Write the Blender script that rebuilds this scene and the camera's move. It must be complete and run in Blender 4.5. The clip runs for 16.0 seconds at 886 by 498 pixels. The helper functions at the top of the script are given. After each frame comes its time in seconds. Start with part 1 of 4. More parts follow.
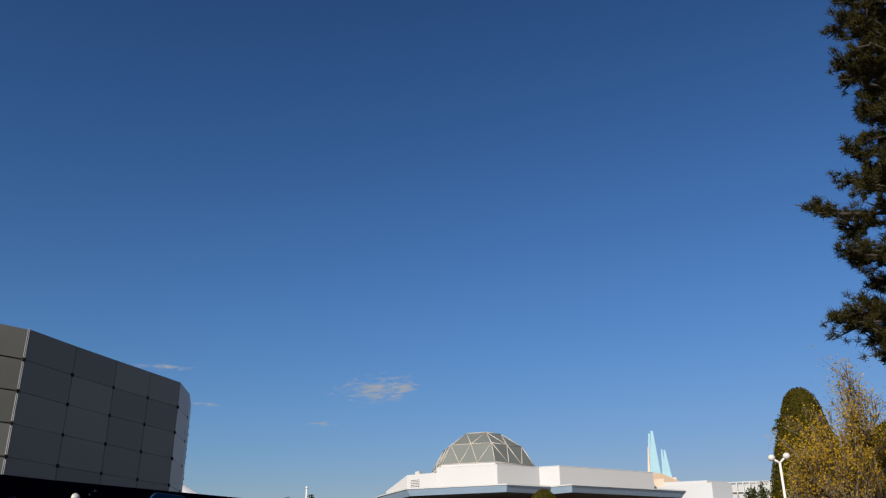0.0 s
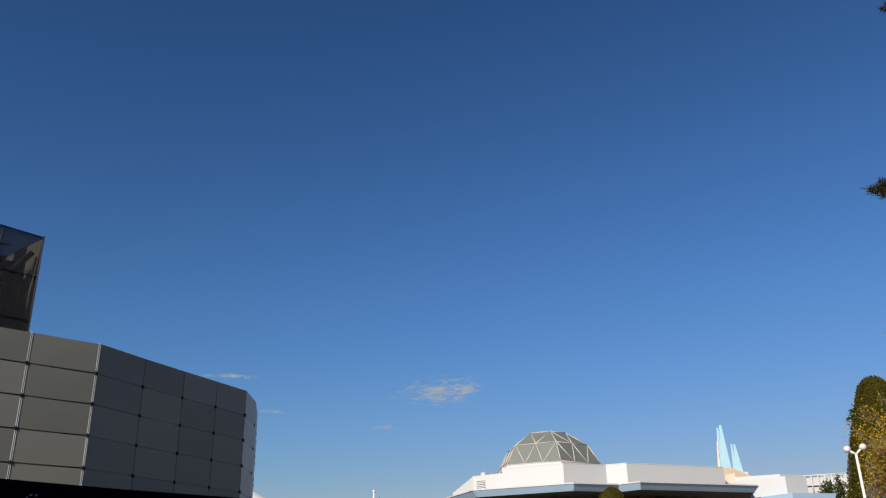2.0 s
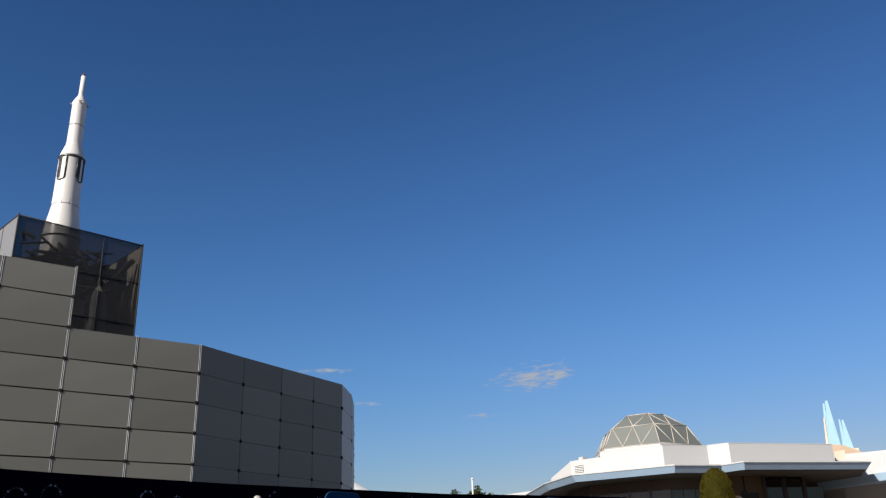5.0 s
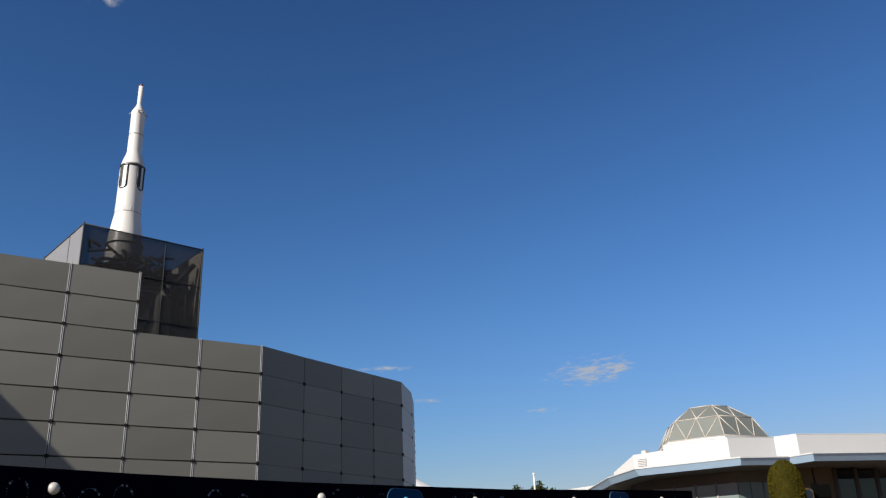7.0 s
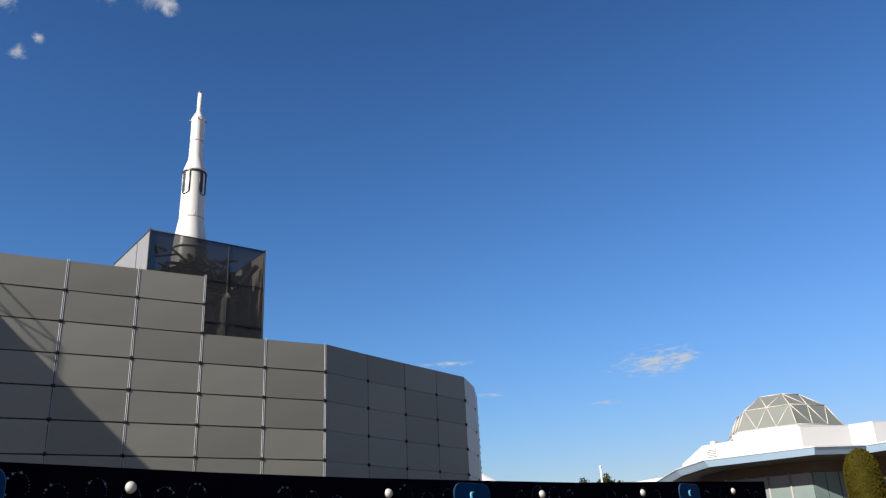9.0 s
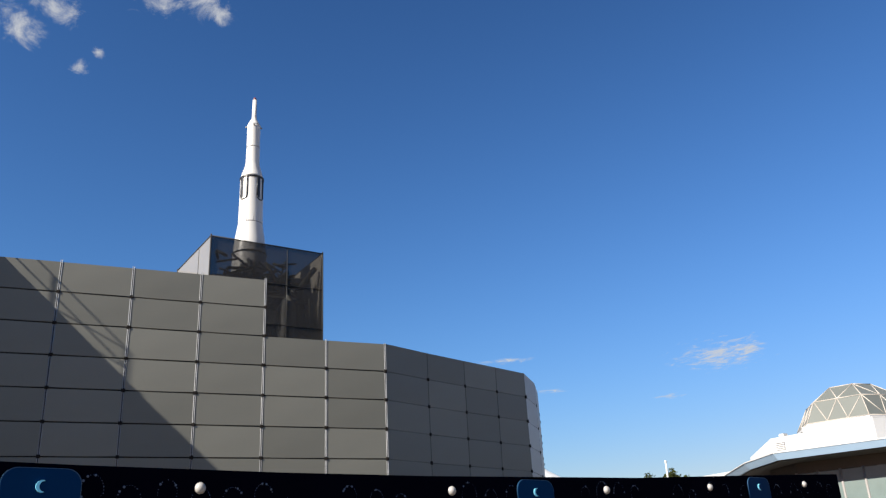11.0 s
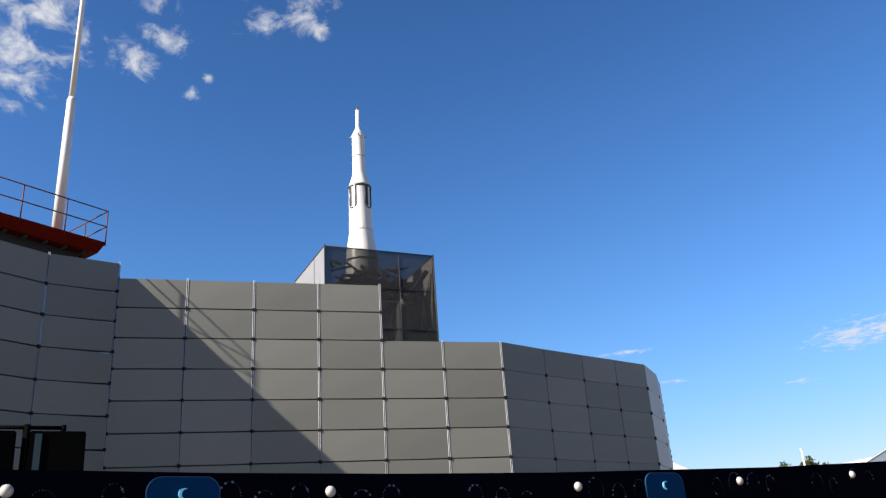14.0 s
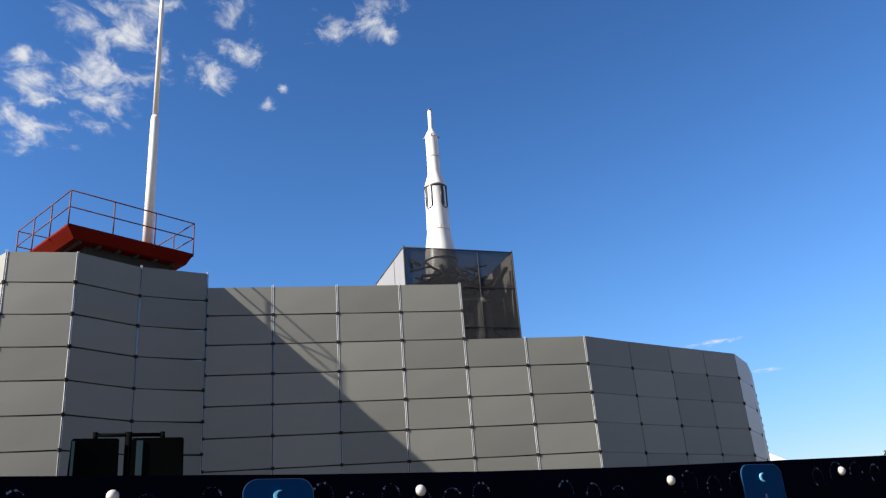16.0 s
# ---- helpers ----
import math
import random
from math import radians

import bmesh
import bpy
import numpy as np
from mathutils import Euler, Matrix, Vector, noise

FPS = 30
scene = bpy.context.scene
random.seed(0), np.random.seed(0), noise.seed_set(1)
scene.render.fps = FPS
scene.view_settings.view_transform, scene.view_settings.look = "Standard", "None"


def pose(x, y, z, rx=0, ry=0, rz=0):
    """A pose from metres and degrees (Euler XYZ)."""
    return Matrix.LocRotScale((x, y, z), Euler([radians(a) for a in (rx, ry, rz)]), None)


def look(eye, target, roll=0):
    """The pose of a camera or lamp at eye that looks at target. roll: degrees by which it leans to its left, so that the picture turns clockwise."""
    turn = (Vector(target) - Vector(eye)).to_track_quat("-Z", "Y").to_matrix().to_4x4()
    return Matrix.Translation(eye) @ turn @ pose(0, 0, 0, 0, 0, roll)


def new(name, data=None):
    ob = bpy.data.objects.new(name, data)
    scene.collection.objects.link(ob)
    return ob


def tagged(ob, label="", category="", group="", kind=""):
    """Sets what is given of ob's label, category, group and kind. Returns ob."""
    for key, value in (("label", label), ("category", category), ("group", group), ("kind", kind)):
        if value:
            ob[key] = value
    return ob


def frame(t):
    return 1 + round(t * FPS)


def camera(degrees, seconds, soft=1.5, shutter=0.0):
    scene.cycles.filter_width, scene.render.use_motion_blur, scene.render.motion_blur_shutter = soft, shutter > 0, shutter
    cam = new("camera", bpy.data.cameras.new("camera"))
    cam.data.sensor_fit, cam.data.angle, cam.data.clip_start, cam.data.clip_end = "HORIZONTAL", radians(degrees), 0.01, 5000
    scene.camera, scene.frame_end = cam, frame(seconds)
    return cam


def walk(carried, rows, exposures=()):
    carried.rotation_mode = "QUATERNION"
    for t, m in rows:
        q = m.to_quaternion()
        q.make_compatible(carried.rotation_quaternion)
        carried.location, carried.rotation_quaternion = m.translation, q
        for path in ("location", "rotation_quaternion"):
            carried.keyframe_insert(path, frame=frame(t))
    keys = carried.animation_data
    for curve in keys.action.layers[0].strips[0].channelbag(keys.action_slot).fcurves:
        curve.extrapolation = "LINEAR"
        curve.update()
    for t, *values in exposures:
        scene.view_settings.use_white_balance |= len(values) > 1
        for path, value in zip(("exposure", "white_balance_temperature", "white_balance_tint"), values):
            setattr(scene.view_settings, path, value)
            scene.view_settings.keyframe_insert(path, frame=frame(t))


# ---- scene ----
EYE = (0.0, 0.0, 1.6)
cam = camera(55.31, 16.0, soft=1.3)
# seconds, azimuth to the right of north, pitch, lean
ROWS = [
    (0.0, 47.18, 22.11, -0.40),
    (0.5, 46.21, 22.21, -0.55),
    (1.0, 45.12, 22.20, -0.80),
    (1.5, 44.07, 22.20, -1.02),
    (2.0, 43.08, 22.24, -1.30),
    (2.5, 42.13, 22.18, -1.45),
    (3.0, 41.14, 22.21, -1.54),
    (3.5, 40.26, 21.98, -1.65),
    (4.0, 39.31, 21.66, -1.87),
    (6.5, 33.55, 21.74, -2.37),
    (7.0, 32.88, 21.50, -2.44),
    (7.5, 31.87, 21.37, -2.58),
    (8.0, 30.83, 21.30, -2.77),
    (8.5, 29.83, 21.31, -2.81),
    (9.0, 28.62, 21.33, -2.75),
    (11.5, 23.37, 21.25, -3.09),
    (12.0, 22.02, 21.18, -3.11),
    (12.5, 20.74, 21.36, -3.21),
    (13.0, 19.42, 21.66, -3.33),
    (13.5, 17.82, 21.63, -3.73),
    (14.0, 16.62, 21.68, -3.98),
    (14.5, 15.18, 21.77, -4.32),
    (15.0, 13.84, 21.65, -4.49),
    (15.5, 12.16, 21.82, -4.54),
    (16.0, 10.91, 21.92, -4.54),
]


def aim(az, pitch):
    a, p = radians(az), radians(pitch)
    return (EYE[0] + math.sin(a) * math.cos(p), EYE[1] + math.cos(a) * math.cos(p), EYE[2] + math.sin(p))


EXPOSURES = [(0.0, 1.03), (4.0, 1.24), (7.0, 1.33), (9.0, 1.68), (12.0, 1.82), (13.0, 1.98), (16.0, 2.12)]
walk(cam, [(t, look(EYE, aim(az, p), lean)) for t, az, p, lean in ROWS], EXPOSURES)

# ---- light ----
SUN_AZ, SUN_EL = -104.0, 31.7
world = bpy.data.worlds.new("sky")
scene.world = world
world.use_nodes = True
wn = world.node_tree
sky = wn.nodes.new("ShaderNodeTexSky")
sky.sky_type = "NISHITA"
sky.sun_disc = False
sky.sun_elevation = radians(SUN_EL)
sky.sun_rotation = radians(SUN_AZ % 360)
sky.air_density, sky.dust_density, sky.ozone_density = 1.0, 0.2, 3.0
bg = wn.nodes["Background"]
bg.inputs["Strength"].default_value = 0.0625
down = wn.nodes.new("ShaderNodeVectorMath")
down.operation = "SCALE"
down.inputs["Scale"].default_value = 0.1
deep = wn.nodes.new("ShaderNodeGamma")
deep.inputs["Gamma"].default_value = 1.75
back = wn.nodes.new("ShaderNodeVectorMath")
back.operation = "MULTIPLY"
back.inputs[1].default_value = (18.0, 20.0, 18.4)
wn.links.new(sky.outputs[0], down.inputs[0])
wn.links.new(down.outputs[0], deep.inputs["Color"])
wn.links.new(deep.outputs[0], back.inputs[0])
# the bright band above the horizon is held down a little
parts = wn.nodes.new("ShaderNodeSeparateXYZ")
soft_by = wn.nodes.new("ShaderNodeMath")
soft_by.operation = "MULTIPLY_ADD"
soft_by.inputs[1].default_value = 0.21
soft_by.inputs[2].default_value = 1.0
share = wn.nodes.new("ShaderNodeMath")
share.operation = "DIVIDE"
share.inputs[0].default_value = 1.0
held = wn.nodes.new("ShaderNodeVectorMath")
held.operation = "SCALE"
wn.links.new(back.outputs[0], parts.inputs[0])
wn.links.new(parts.outputs["Y"], soft_by.inputs[0])
wn.links.new(soft_by.outputs[0], share.inputs[1])
wn.links.new(back.outputs[0], held.inputs[0])
wn.links.new(share.outputs[0], held.inputs["Scale"])
# and pales a little towards the horizon
pale_by = wn.nodes.new("ShaderNodeMath")
pale_by.operation = "MULTIPLY_ADD"
pale_by.inputs[1].default_value = 0.06
pale_by.inputs[2].default_value = 0.94
triple = wn.nodes.new("ShaderNodeCombineXYZ")
triple.inputs["Y"].default_value = 1.0
triple.inputs["Z"].default_value = 1.0
paled = wn.nodes.new("ShaderNodeVectorMath")
paled.operation = "MULTIPLY"
wn.links.new(parts.outputs["Y"], pale_by.inputs[0])
wn.links.new(pale_by.outputs[0], triple.inputs["X"])
wn.links.new(held.outputs[0], paled.inputs[0])
wn.links.new(triple.outputs[0], paled.inputs[1])
wn.links.new(paled.outputs[0], bg.inputs["Color"])

sun = new("sun", bpy.data.lights.new("sun", "SUN"))
sun.data.energy = 4.1
sun.data.angle = radians(0.5)
sun.data.color = (1.0, 0.93, 0.82)
sa, se = radians(SUN_AZ), radians(SUN_EL)
sun.matrix_world = look((200 * math.sin(sa) * math.cos(se), 200 * math.cos(sa) * math.cos(se), 200 * math.sin(se)), (0, 0, 0))


# ---- materials ----
def material(name, color, rough=0.6, metal=0.0, vary=0.12, scale=3.0, fine=40.0, bump=0.15, each=0.0, spec=0.5, island=False):
    """Colour with stains at a large scale, grain at a small one, and a fine relief."""
    m = bpy.data.materials.new(name)
    m.use_nodes = True
    nt = m.node_tree
    b = nt.nodes["Principled BSDF"]
    b.inputs["Roughness"].default_value = rough
    b.inputs["Metallic"].default_value = metal
    b.inputs["Specular IOR Level"].default_value = spec
    tc = nt.nodes.new("ShaderNodeTexCoord")
    big = nt.nodes.new("ShaderNodeTexNoise")
    big.inputs["Scale"].default_value = scale
    big.inputs["Detail"].default_value = 6
    small = nt.nodes.new("ShaderNodeTexNoise")
    small.inputs["Scale"].default_value = fine
    small.inputs["Detail"].default_value = 3
    for n in (big, small):
        nt.links.new(tc.outputs["Object"], n.inputs["Vector"])
    add = nt.nodes.new("ShaderNodeMath")
    add.operation = "MULTIPLY_ADD"
    nt.links.new(small.outputs["Fac"], add.inputs[0])
    add.inputs[1].default_value = 0.45
    nt.links.new(big.outputs["Fac"], add.inputs[2])
    last = add
    if each or island:
        src = nt.nodes.new("ShaderNodeNewGeometry" if island else "ShaderNodeObjectInfo")
        ma = nt.nodes.new("ShaderNodeMath")
        ma.operation = "MULTIPLY_ADD"
        nt.links.new(src.outputs["Random Per Island" if island else "Random"], ma.inputs[0])
        ma.inputs[1].default_value = each
        nt.links.new(add.outputs[0], ma.inputs[2])
        last = ma
    mr = nt.nodes.new("ShaderNodeMapRange")
    mr.inputs["From Min"].default_value = 0.35
    mr.inputs["From Max"].default_value = 1.1 + each
    mr.inputs["To Min"].default_value = 1 - vary
    mr.inputs["To Max"].default_value = 1 + vary
    nt.links.new(last.outputs[0], mr.inputs["Value"])
    mul = nt.nodes.new("ShaderNodeVectorMath")
    mul.operation = "SCALE"
    mul.inputs[0].default_value = color
    nt.links.new(mr.outputs[0], mul.inputs["Scale"])
    nt.links.new(mul.outputs[0], b.inputs["Base Color"])
    if bump:
        bp = nt.nodes.new("ShaderNodeBump")
        bp.inputs["Strength"].default_value = bump
        bp.inputs["Distance"].default_value = 0.02
        nt.links.new(add.outputs[0], bp.inputs["Height"])
        nt.links.new(bp.outputs[0], b.inputs["Normal"])
    return m


def see_through(name, color, share, rough=0.8):
    """A woven screen or tinted pane that lets a share of the light straight through."""
    m = material(name, color, rough, vary=0.2, bump=0.05)
    nt = m.node_tree
    tr = nt.nodes.new("ShaderNodeBsdfTransparent")
    mix = nt.nodes.new("ShaderNodeMixShader")
    mix.inputs[0].default_value = share
    nt.links.new(nt.nodes["Principled BSDF"].outputs[0], mix.inputs[1])
    nt.links.new(tr.outputs[0], mix.inputs[2])
    nt.links.new(mix.outputs[0], nt.nodes["Material Output"].inputs["Surface"])
    return m


M_ASPHALT = material("paving", (0.17, 0.14, 0.112), 0.9, vary=0.3, scale=0.4, fine=60)
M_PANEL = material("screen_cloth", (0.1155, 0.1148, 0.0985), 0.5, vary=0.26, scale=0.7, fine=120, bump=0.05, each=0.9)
# A lighter copy of the cloth, with sky sheen put into its colour.
M_PANEL_SHEEN = material("sheen_screen_cloth", (0.26, 0.26, 0.25), 0.5, vary=0.2, scale=0.7, fine=120, bump=0.05, each=0.8)
M_SEAM = material("panel_edge", (0.10, 0.10, 0.095), 0.7)
M_PIPE = material("galvanised_pipe", (0.20, 0.205, 0.215), 0.55, metal=0.2, fine=25)
M_CLAMP = material("rusty_clamp", (0.014, 0.012, 0.011), 0.85, spec=0.1)
M_MESH = see_through("black_mesh", (0.013, 0.012, 0.012), 0.30)
M_LINING = material("beige_lining", (0.24, 0.22, 0.19), 0.7, vary=0.1, scale=2)
M_SHEET = material("pale_sheet", (0.155, 0.155, 0.155), 0.7, vary=0.08, scale=2)
M_TARP = material("sun_passing_tarpaulin", (0.17, 0.167, 0.165), 0.7, vary=0.08, scale=2)
# Transparency added so that sun through this sheet brightens the box inside.
tarp_nodes = M_TARP.node_tree
sun_pass = tarp_nodes.nodes.new("ShaderNodeBsdfTransparent")
tarp_mix = tarp_nodes.nodes.new("ShaderNodeMixShader")
tarp_mix.inputs[0].default_value = 0.38
tarp_nodes.links.new(tarp_nodes.nodes["Principled BSDF"].outputs[0], tarp_mix.inputs[1])
tarp_nodes.links.new(sun_pass.outputs[0], tarp_mix.inputs[2])
tarp_nodes.links.new(tarp_mix.outputs[0], tarp_nodes.nodes["Material Output"].inputs["Surface"])
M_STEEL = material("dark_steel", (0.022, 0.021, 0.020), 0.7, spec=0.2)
M_TANK = material("grey_tank", (0.72, 0.70, 0.66), 0.5)
M_ROCKET = material("white_paint", (0.47, 0.46, 0.44), 0.35, vary=0.06, scale=1.5, fine=20, bump=0.03)
M_BLACK = material("black_paint", (0.012, 0.012, 0.013), 0.4, vary=0.3)
M_GREY = material("grey_band", (0.20, 0.19, 0.185), 0.5)
M_TIP = material("dark_red_tip", (0.10, 0.018, 0.014), 0.5)
M_RED = material("red_oxide_paint", (0.085, 0.005, 0.0015), 0.75, spec=0.03, vary=0.18, scale=1.5)
M_RAIL = material("brown_red_rail", (0.07, 0.016, 0.010), 0.6, spec=0.2)
M_NAVY = material("navy_hoarding", (0.0010, 0.0012, 0.0045), 0.85, vary=0.3, scale=0.8, bump=0.02, spec=0.01)
M_SIGN = material("blue_sign", (0.0006, 0.024, 0.080), 0.5, spec=0.03, vary=0.06, bump=0.0)
M_SIGN_EDGE = material("sign_edge", (0.010, 0.05, 0.11), 0.4, vary=0.05)
M_BALL = material("white_ball", (0.30, 0.29, 0.275), 0.35, vary=0.05)
M_MOON = material("sky_blue_paint", (0.20, 0.66, 0.86), 0.6, vary=0.05)
M_STAR = material("pale_dots", (0.055, 0.08, 0.13), 0.5)
M_WHITE = material("white_wall", (0.335, 0.337, 0.342), 0.6, vary=0.05, scale=0.6, fine=30, bump=0.05)
M_FASCIA = material("pale_blue_fascia", (0.30, 0.42, 0.56), 0.5, vary=0.05)
M_ROOF = material("roof_felt", (0.30, 0.30, 0.30), 0.8)
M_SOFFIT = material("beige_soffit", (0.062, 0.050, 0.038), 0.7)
M_BEIGE = material("beige_wall", (0.052, 0.029, 0.009), 0.7)
M_PANE = material("dome_pane", (0.10, 0.108, 0.10), 0.45, vary=0.12, scale=0.8, bump=0.02, each=0.4, spec=0.3)
M_RIB = material("cream_rib", (0.29, 0.265, 0.235), 0.5)
M_GLASS = material("grey_glass", (0.085, 0.115, 0.11), 0.35, vary=0.15, bump=0.0)
M_DARKGLASS = material("dark_glass", (0.008, 0.010, 0.010), 0.15, vary=0.2, bump=0.0)
M_COLUMN = material("pale_column", (0.36, 0.34, 0.31), 0.6)
M_SALMON = material("salmon_roof", (0.29, 0.21, 0.145), 0.7, vary=0.08)
M_SPIRE = material("pale_blue_spire", (0.17, 0.30, 0.36), 0.5, vary=0.06)
M_CREAM = material("cream_panel", (0.42, 0.34, 0.27), 0.6)
M_LOUVRE = material("grey_louvre", (0.36, 0.36, 0.36), 0.6)
M_LAMP = material("opal_globe", (0.42, 0.40, 0.38), 0.3, vary=0.03)
M_BARK = material("bark", (0.022, 0.017, 0.012), 0.95, vary=0.4, scale=8, bump=0.5)
M_TWIG = material("pale_twig", (0.085, 0.065, 0.045), 0.8, vary=0.25)
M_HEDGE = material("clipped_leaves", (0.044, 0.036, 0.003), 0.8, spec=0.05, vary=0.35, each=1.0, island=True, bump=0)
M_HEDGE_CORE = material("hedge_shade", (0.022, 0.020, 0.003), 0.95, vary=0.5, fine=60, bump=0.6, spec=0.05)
M_YELLOW = material("yellow_leaves", (0.21, 0.13, 0.007), 0.7, spec=0.15, vary=0.65, each=1.0, island=True, bump=0)
M_PINE = material("pine_needles", (0.022, 0.019, 0.004), 0.8, spec=0.08, vary=0.6, each=1.0, island=True, bump=0)
M_FARTREE = material("dark_leaves", (0.028, 0.034, 0.010), 0.8, spec=0.08, vary=0.5, each=1.0, island=True, bump=0)
M_TENT = material("white_tent", (0.5, 0.5, 0.49), 0.6, vary=0.03)
M_SPEAKER = material("black_cabinet", (0.0018, 0.002, 0.002), 0.8, vary=0.3, spec=0.01)
M_PEARL = material("green_black_glass", (0.010, 0.022, 0.020), 0.25, vary=0.2)


# ---- builders ----
def mesh_of(bm, name, mat):
    me = bpy.data.meshes.new(name)
    bm.to_mesh(me)
    bm.free()
    for m in mat if isinstance(mat, (list, tuple)) else [mat]:
        me.materials.append(m)
    return me


def part(name, bm, mat, parent=None, label="", smooth=False):
    me = mesh_of(bm, name, mat)
    if smooth:
        for p in me.polygons:
            p.use_smooth = True
    ob = new(name, me)
    if parent:
        ob.parent = parent
    if label:
        ob["label"] = label
    return ob


def thing(name, label, category, group="", kind="", at=(0, 0, 0)):
    ob = new(name)
    ob.location = at
    return tagged(ob, label, category, group, kind)


def plan(az, dist, z=0.0):
    a = radians(az)
    return Vector((dist * math.sin(a), dist * math.cos(a), z))


def box(bm, a, b, m=None, bevel=0.0):
    a, b = Vector(a), Vector(b)
    mid, size = (a + b) / 2, b - a
    r = bmesh.ops.create_cube(bm, size=1.0)
    vs = r["verts"]
    for v in vs:
        v.co = Vector((v.co.x * size.x, v.co.y * size.y, v.co.z * size.z)) + mid
        if m:
            v.co = m @ v.co
    if bevel:
        es = list({e for v in vs for e in v.link_edges})
        bmesh.ops.bevel(bm, geom=es, offset=bevel, segments=2, affect="EDGES")
    return bm


def tube(bm, a, b, r, r2=None, n=8):
    a, b = Vector(a), Vector(b)
    q = (b - a).to_track_quat("Z", "Y")
    rings = []
    for p, rr in ((a, r), (b, r if r2 is None else r2)):
        rings.append([bm.verts.new(p + q @ Vector((rr * math.cos(i * math.tau / n), rr * math.sin(i * math.tau / n), 0))) for i in range(n)])
    for i in range(n):
        j = (i + 1) % n
        f = bm.faces.new((rings[0][i], rings[0][j], rings[1][j], rings[1][i]))
        f.smooth = True
    bm.faces.new(rings[0][::-1])
    bm.faces.new(rings[1])
    return bm


def lathe(bm, profile, centre, n=32):
    rings = []
    for r, z in profile:
        rings.append([bm.verts.new(Vector(centre) + Vector((r * math.cos(i * math.tau / n), r * math.sin(i * math.tau / n), z))) for i in range(n)])
    for k in range(len(rings) - 1):
        for i in range(n):
            j = (i + 1) % n
            f = bm.faces.new((rings[k][i], rings[k][j], rings[k + 1][j], rings[k + 1][i]))
            f.smooth = True
    bm.faces.new(rings[0][::-1])
    bm.faces.new(rings[-1])
    return bm


def prism(bm, pts, z0, z1):
    """A plan outline raised from z0 to z1."""
    lo = [bm.verts.new((p[0], p[1], z0)) for p in pts]
    hi = [bm.verts.new((p[0], p[1], z1)) for p in pts]
    n = len(pts)
    bm.faces.new(lo[::-1])
    bm.faces.new(hi)
    for i in range(n):
        j = (i + 1) % n
        bm.faces.new((lo[i], lo[j], hi[j], hi[i]))
    bmesh.ops.recalc_face_normals(bm, faces=bm.faces[:])
    return bm


def slab(bm, a, b, z0, z1, thick, inward=1):
    """A wall between two plan points with its outer face on the line; its thickness lies to the left of a->b when inward is 1."""
    a, b = Vector((a[0], a[1])), Vector((b[0], b[1]))
    d = (b - a).normalized()
    n = Vector((-d.y, d.x)) * thick * inward
    return prism(bm, [a, b, b + n, a + n], z0, z1)


def leaf_cloud(points, size, rng, flat=0.5):
    """One mesh of many small leaves, each a bent pair of triangles at a given point."""
    vs, fs = [], []
    for p in points:
        d = Vector((rng.gauss(0, 1), rng.gauss(0, 1), rng.gauss(0, 1))).normalized()
        e = d.cross(Vector((rng.gauss(0, 1), rng.gauss(0, 1), rng.gauss(0, 1)))).normalized()
        k = size * rng.uniform(0.6, 1.3)
        c = d.cross(e) * k * 0.2
        i = len(vs)
        p = Vector(p)
        vs += [p - d * k * 0.5, p + e * k * flat * 0.5 + c, p + d * k * 0.5, p - e * k * flat * 0.5 + c]
        fs += [(i, i + 1, i + 2), (i, i + 2, i + 3)]
    me = bpy.data.meshes.new("leaves")
    me.from_pydata([tuple(v) for v in vs], [], fs)
    return me


def leaf_part(name, points, size, mat, parent, rng, flat=0.5, label=""):
    me = leaf_cloud(points, size, rng, flat)
    me.materials.append(mat)
    ob = new(name, me)
    ob.parent = parent
    ob["kind"] = "stuff"
    if label:
        ob["label"] = label
    return ob


# ---- ground ----
bm = bmesh.new()
bmesh.ops.create_circle(bm, cap_ends=True, radius=4000, segments=64)
ground = part("ground", bm, M_ASPHALT)
tagged(ground, "brown-grey paved ground under the whole plaza", "ground", kind="structure")

# ---- scaffold screens round the building under repair ----
TOP, ROW, COL = 9.93, 0.8434, 1.80
WALL_Y = 23.03
WX = [4.853 + COL * (k - 4) for k in range(7)]


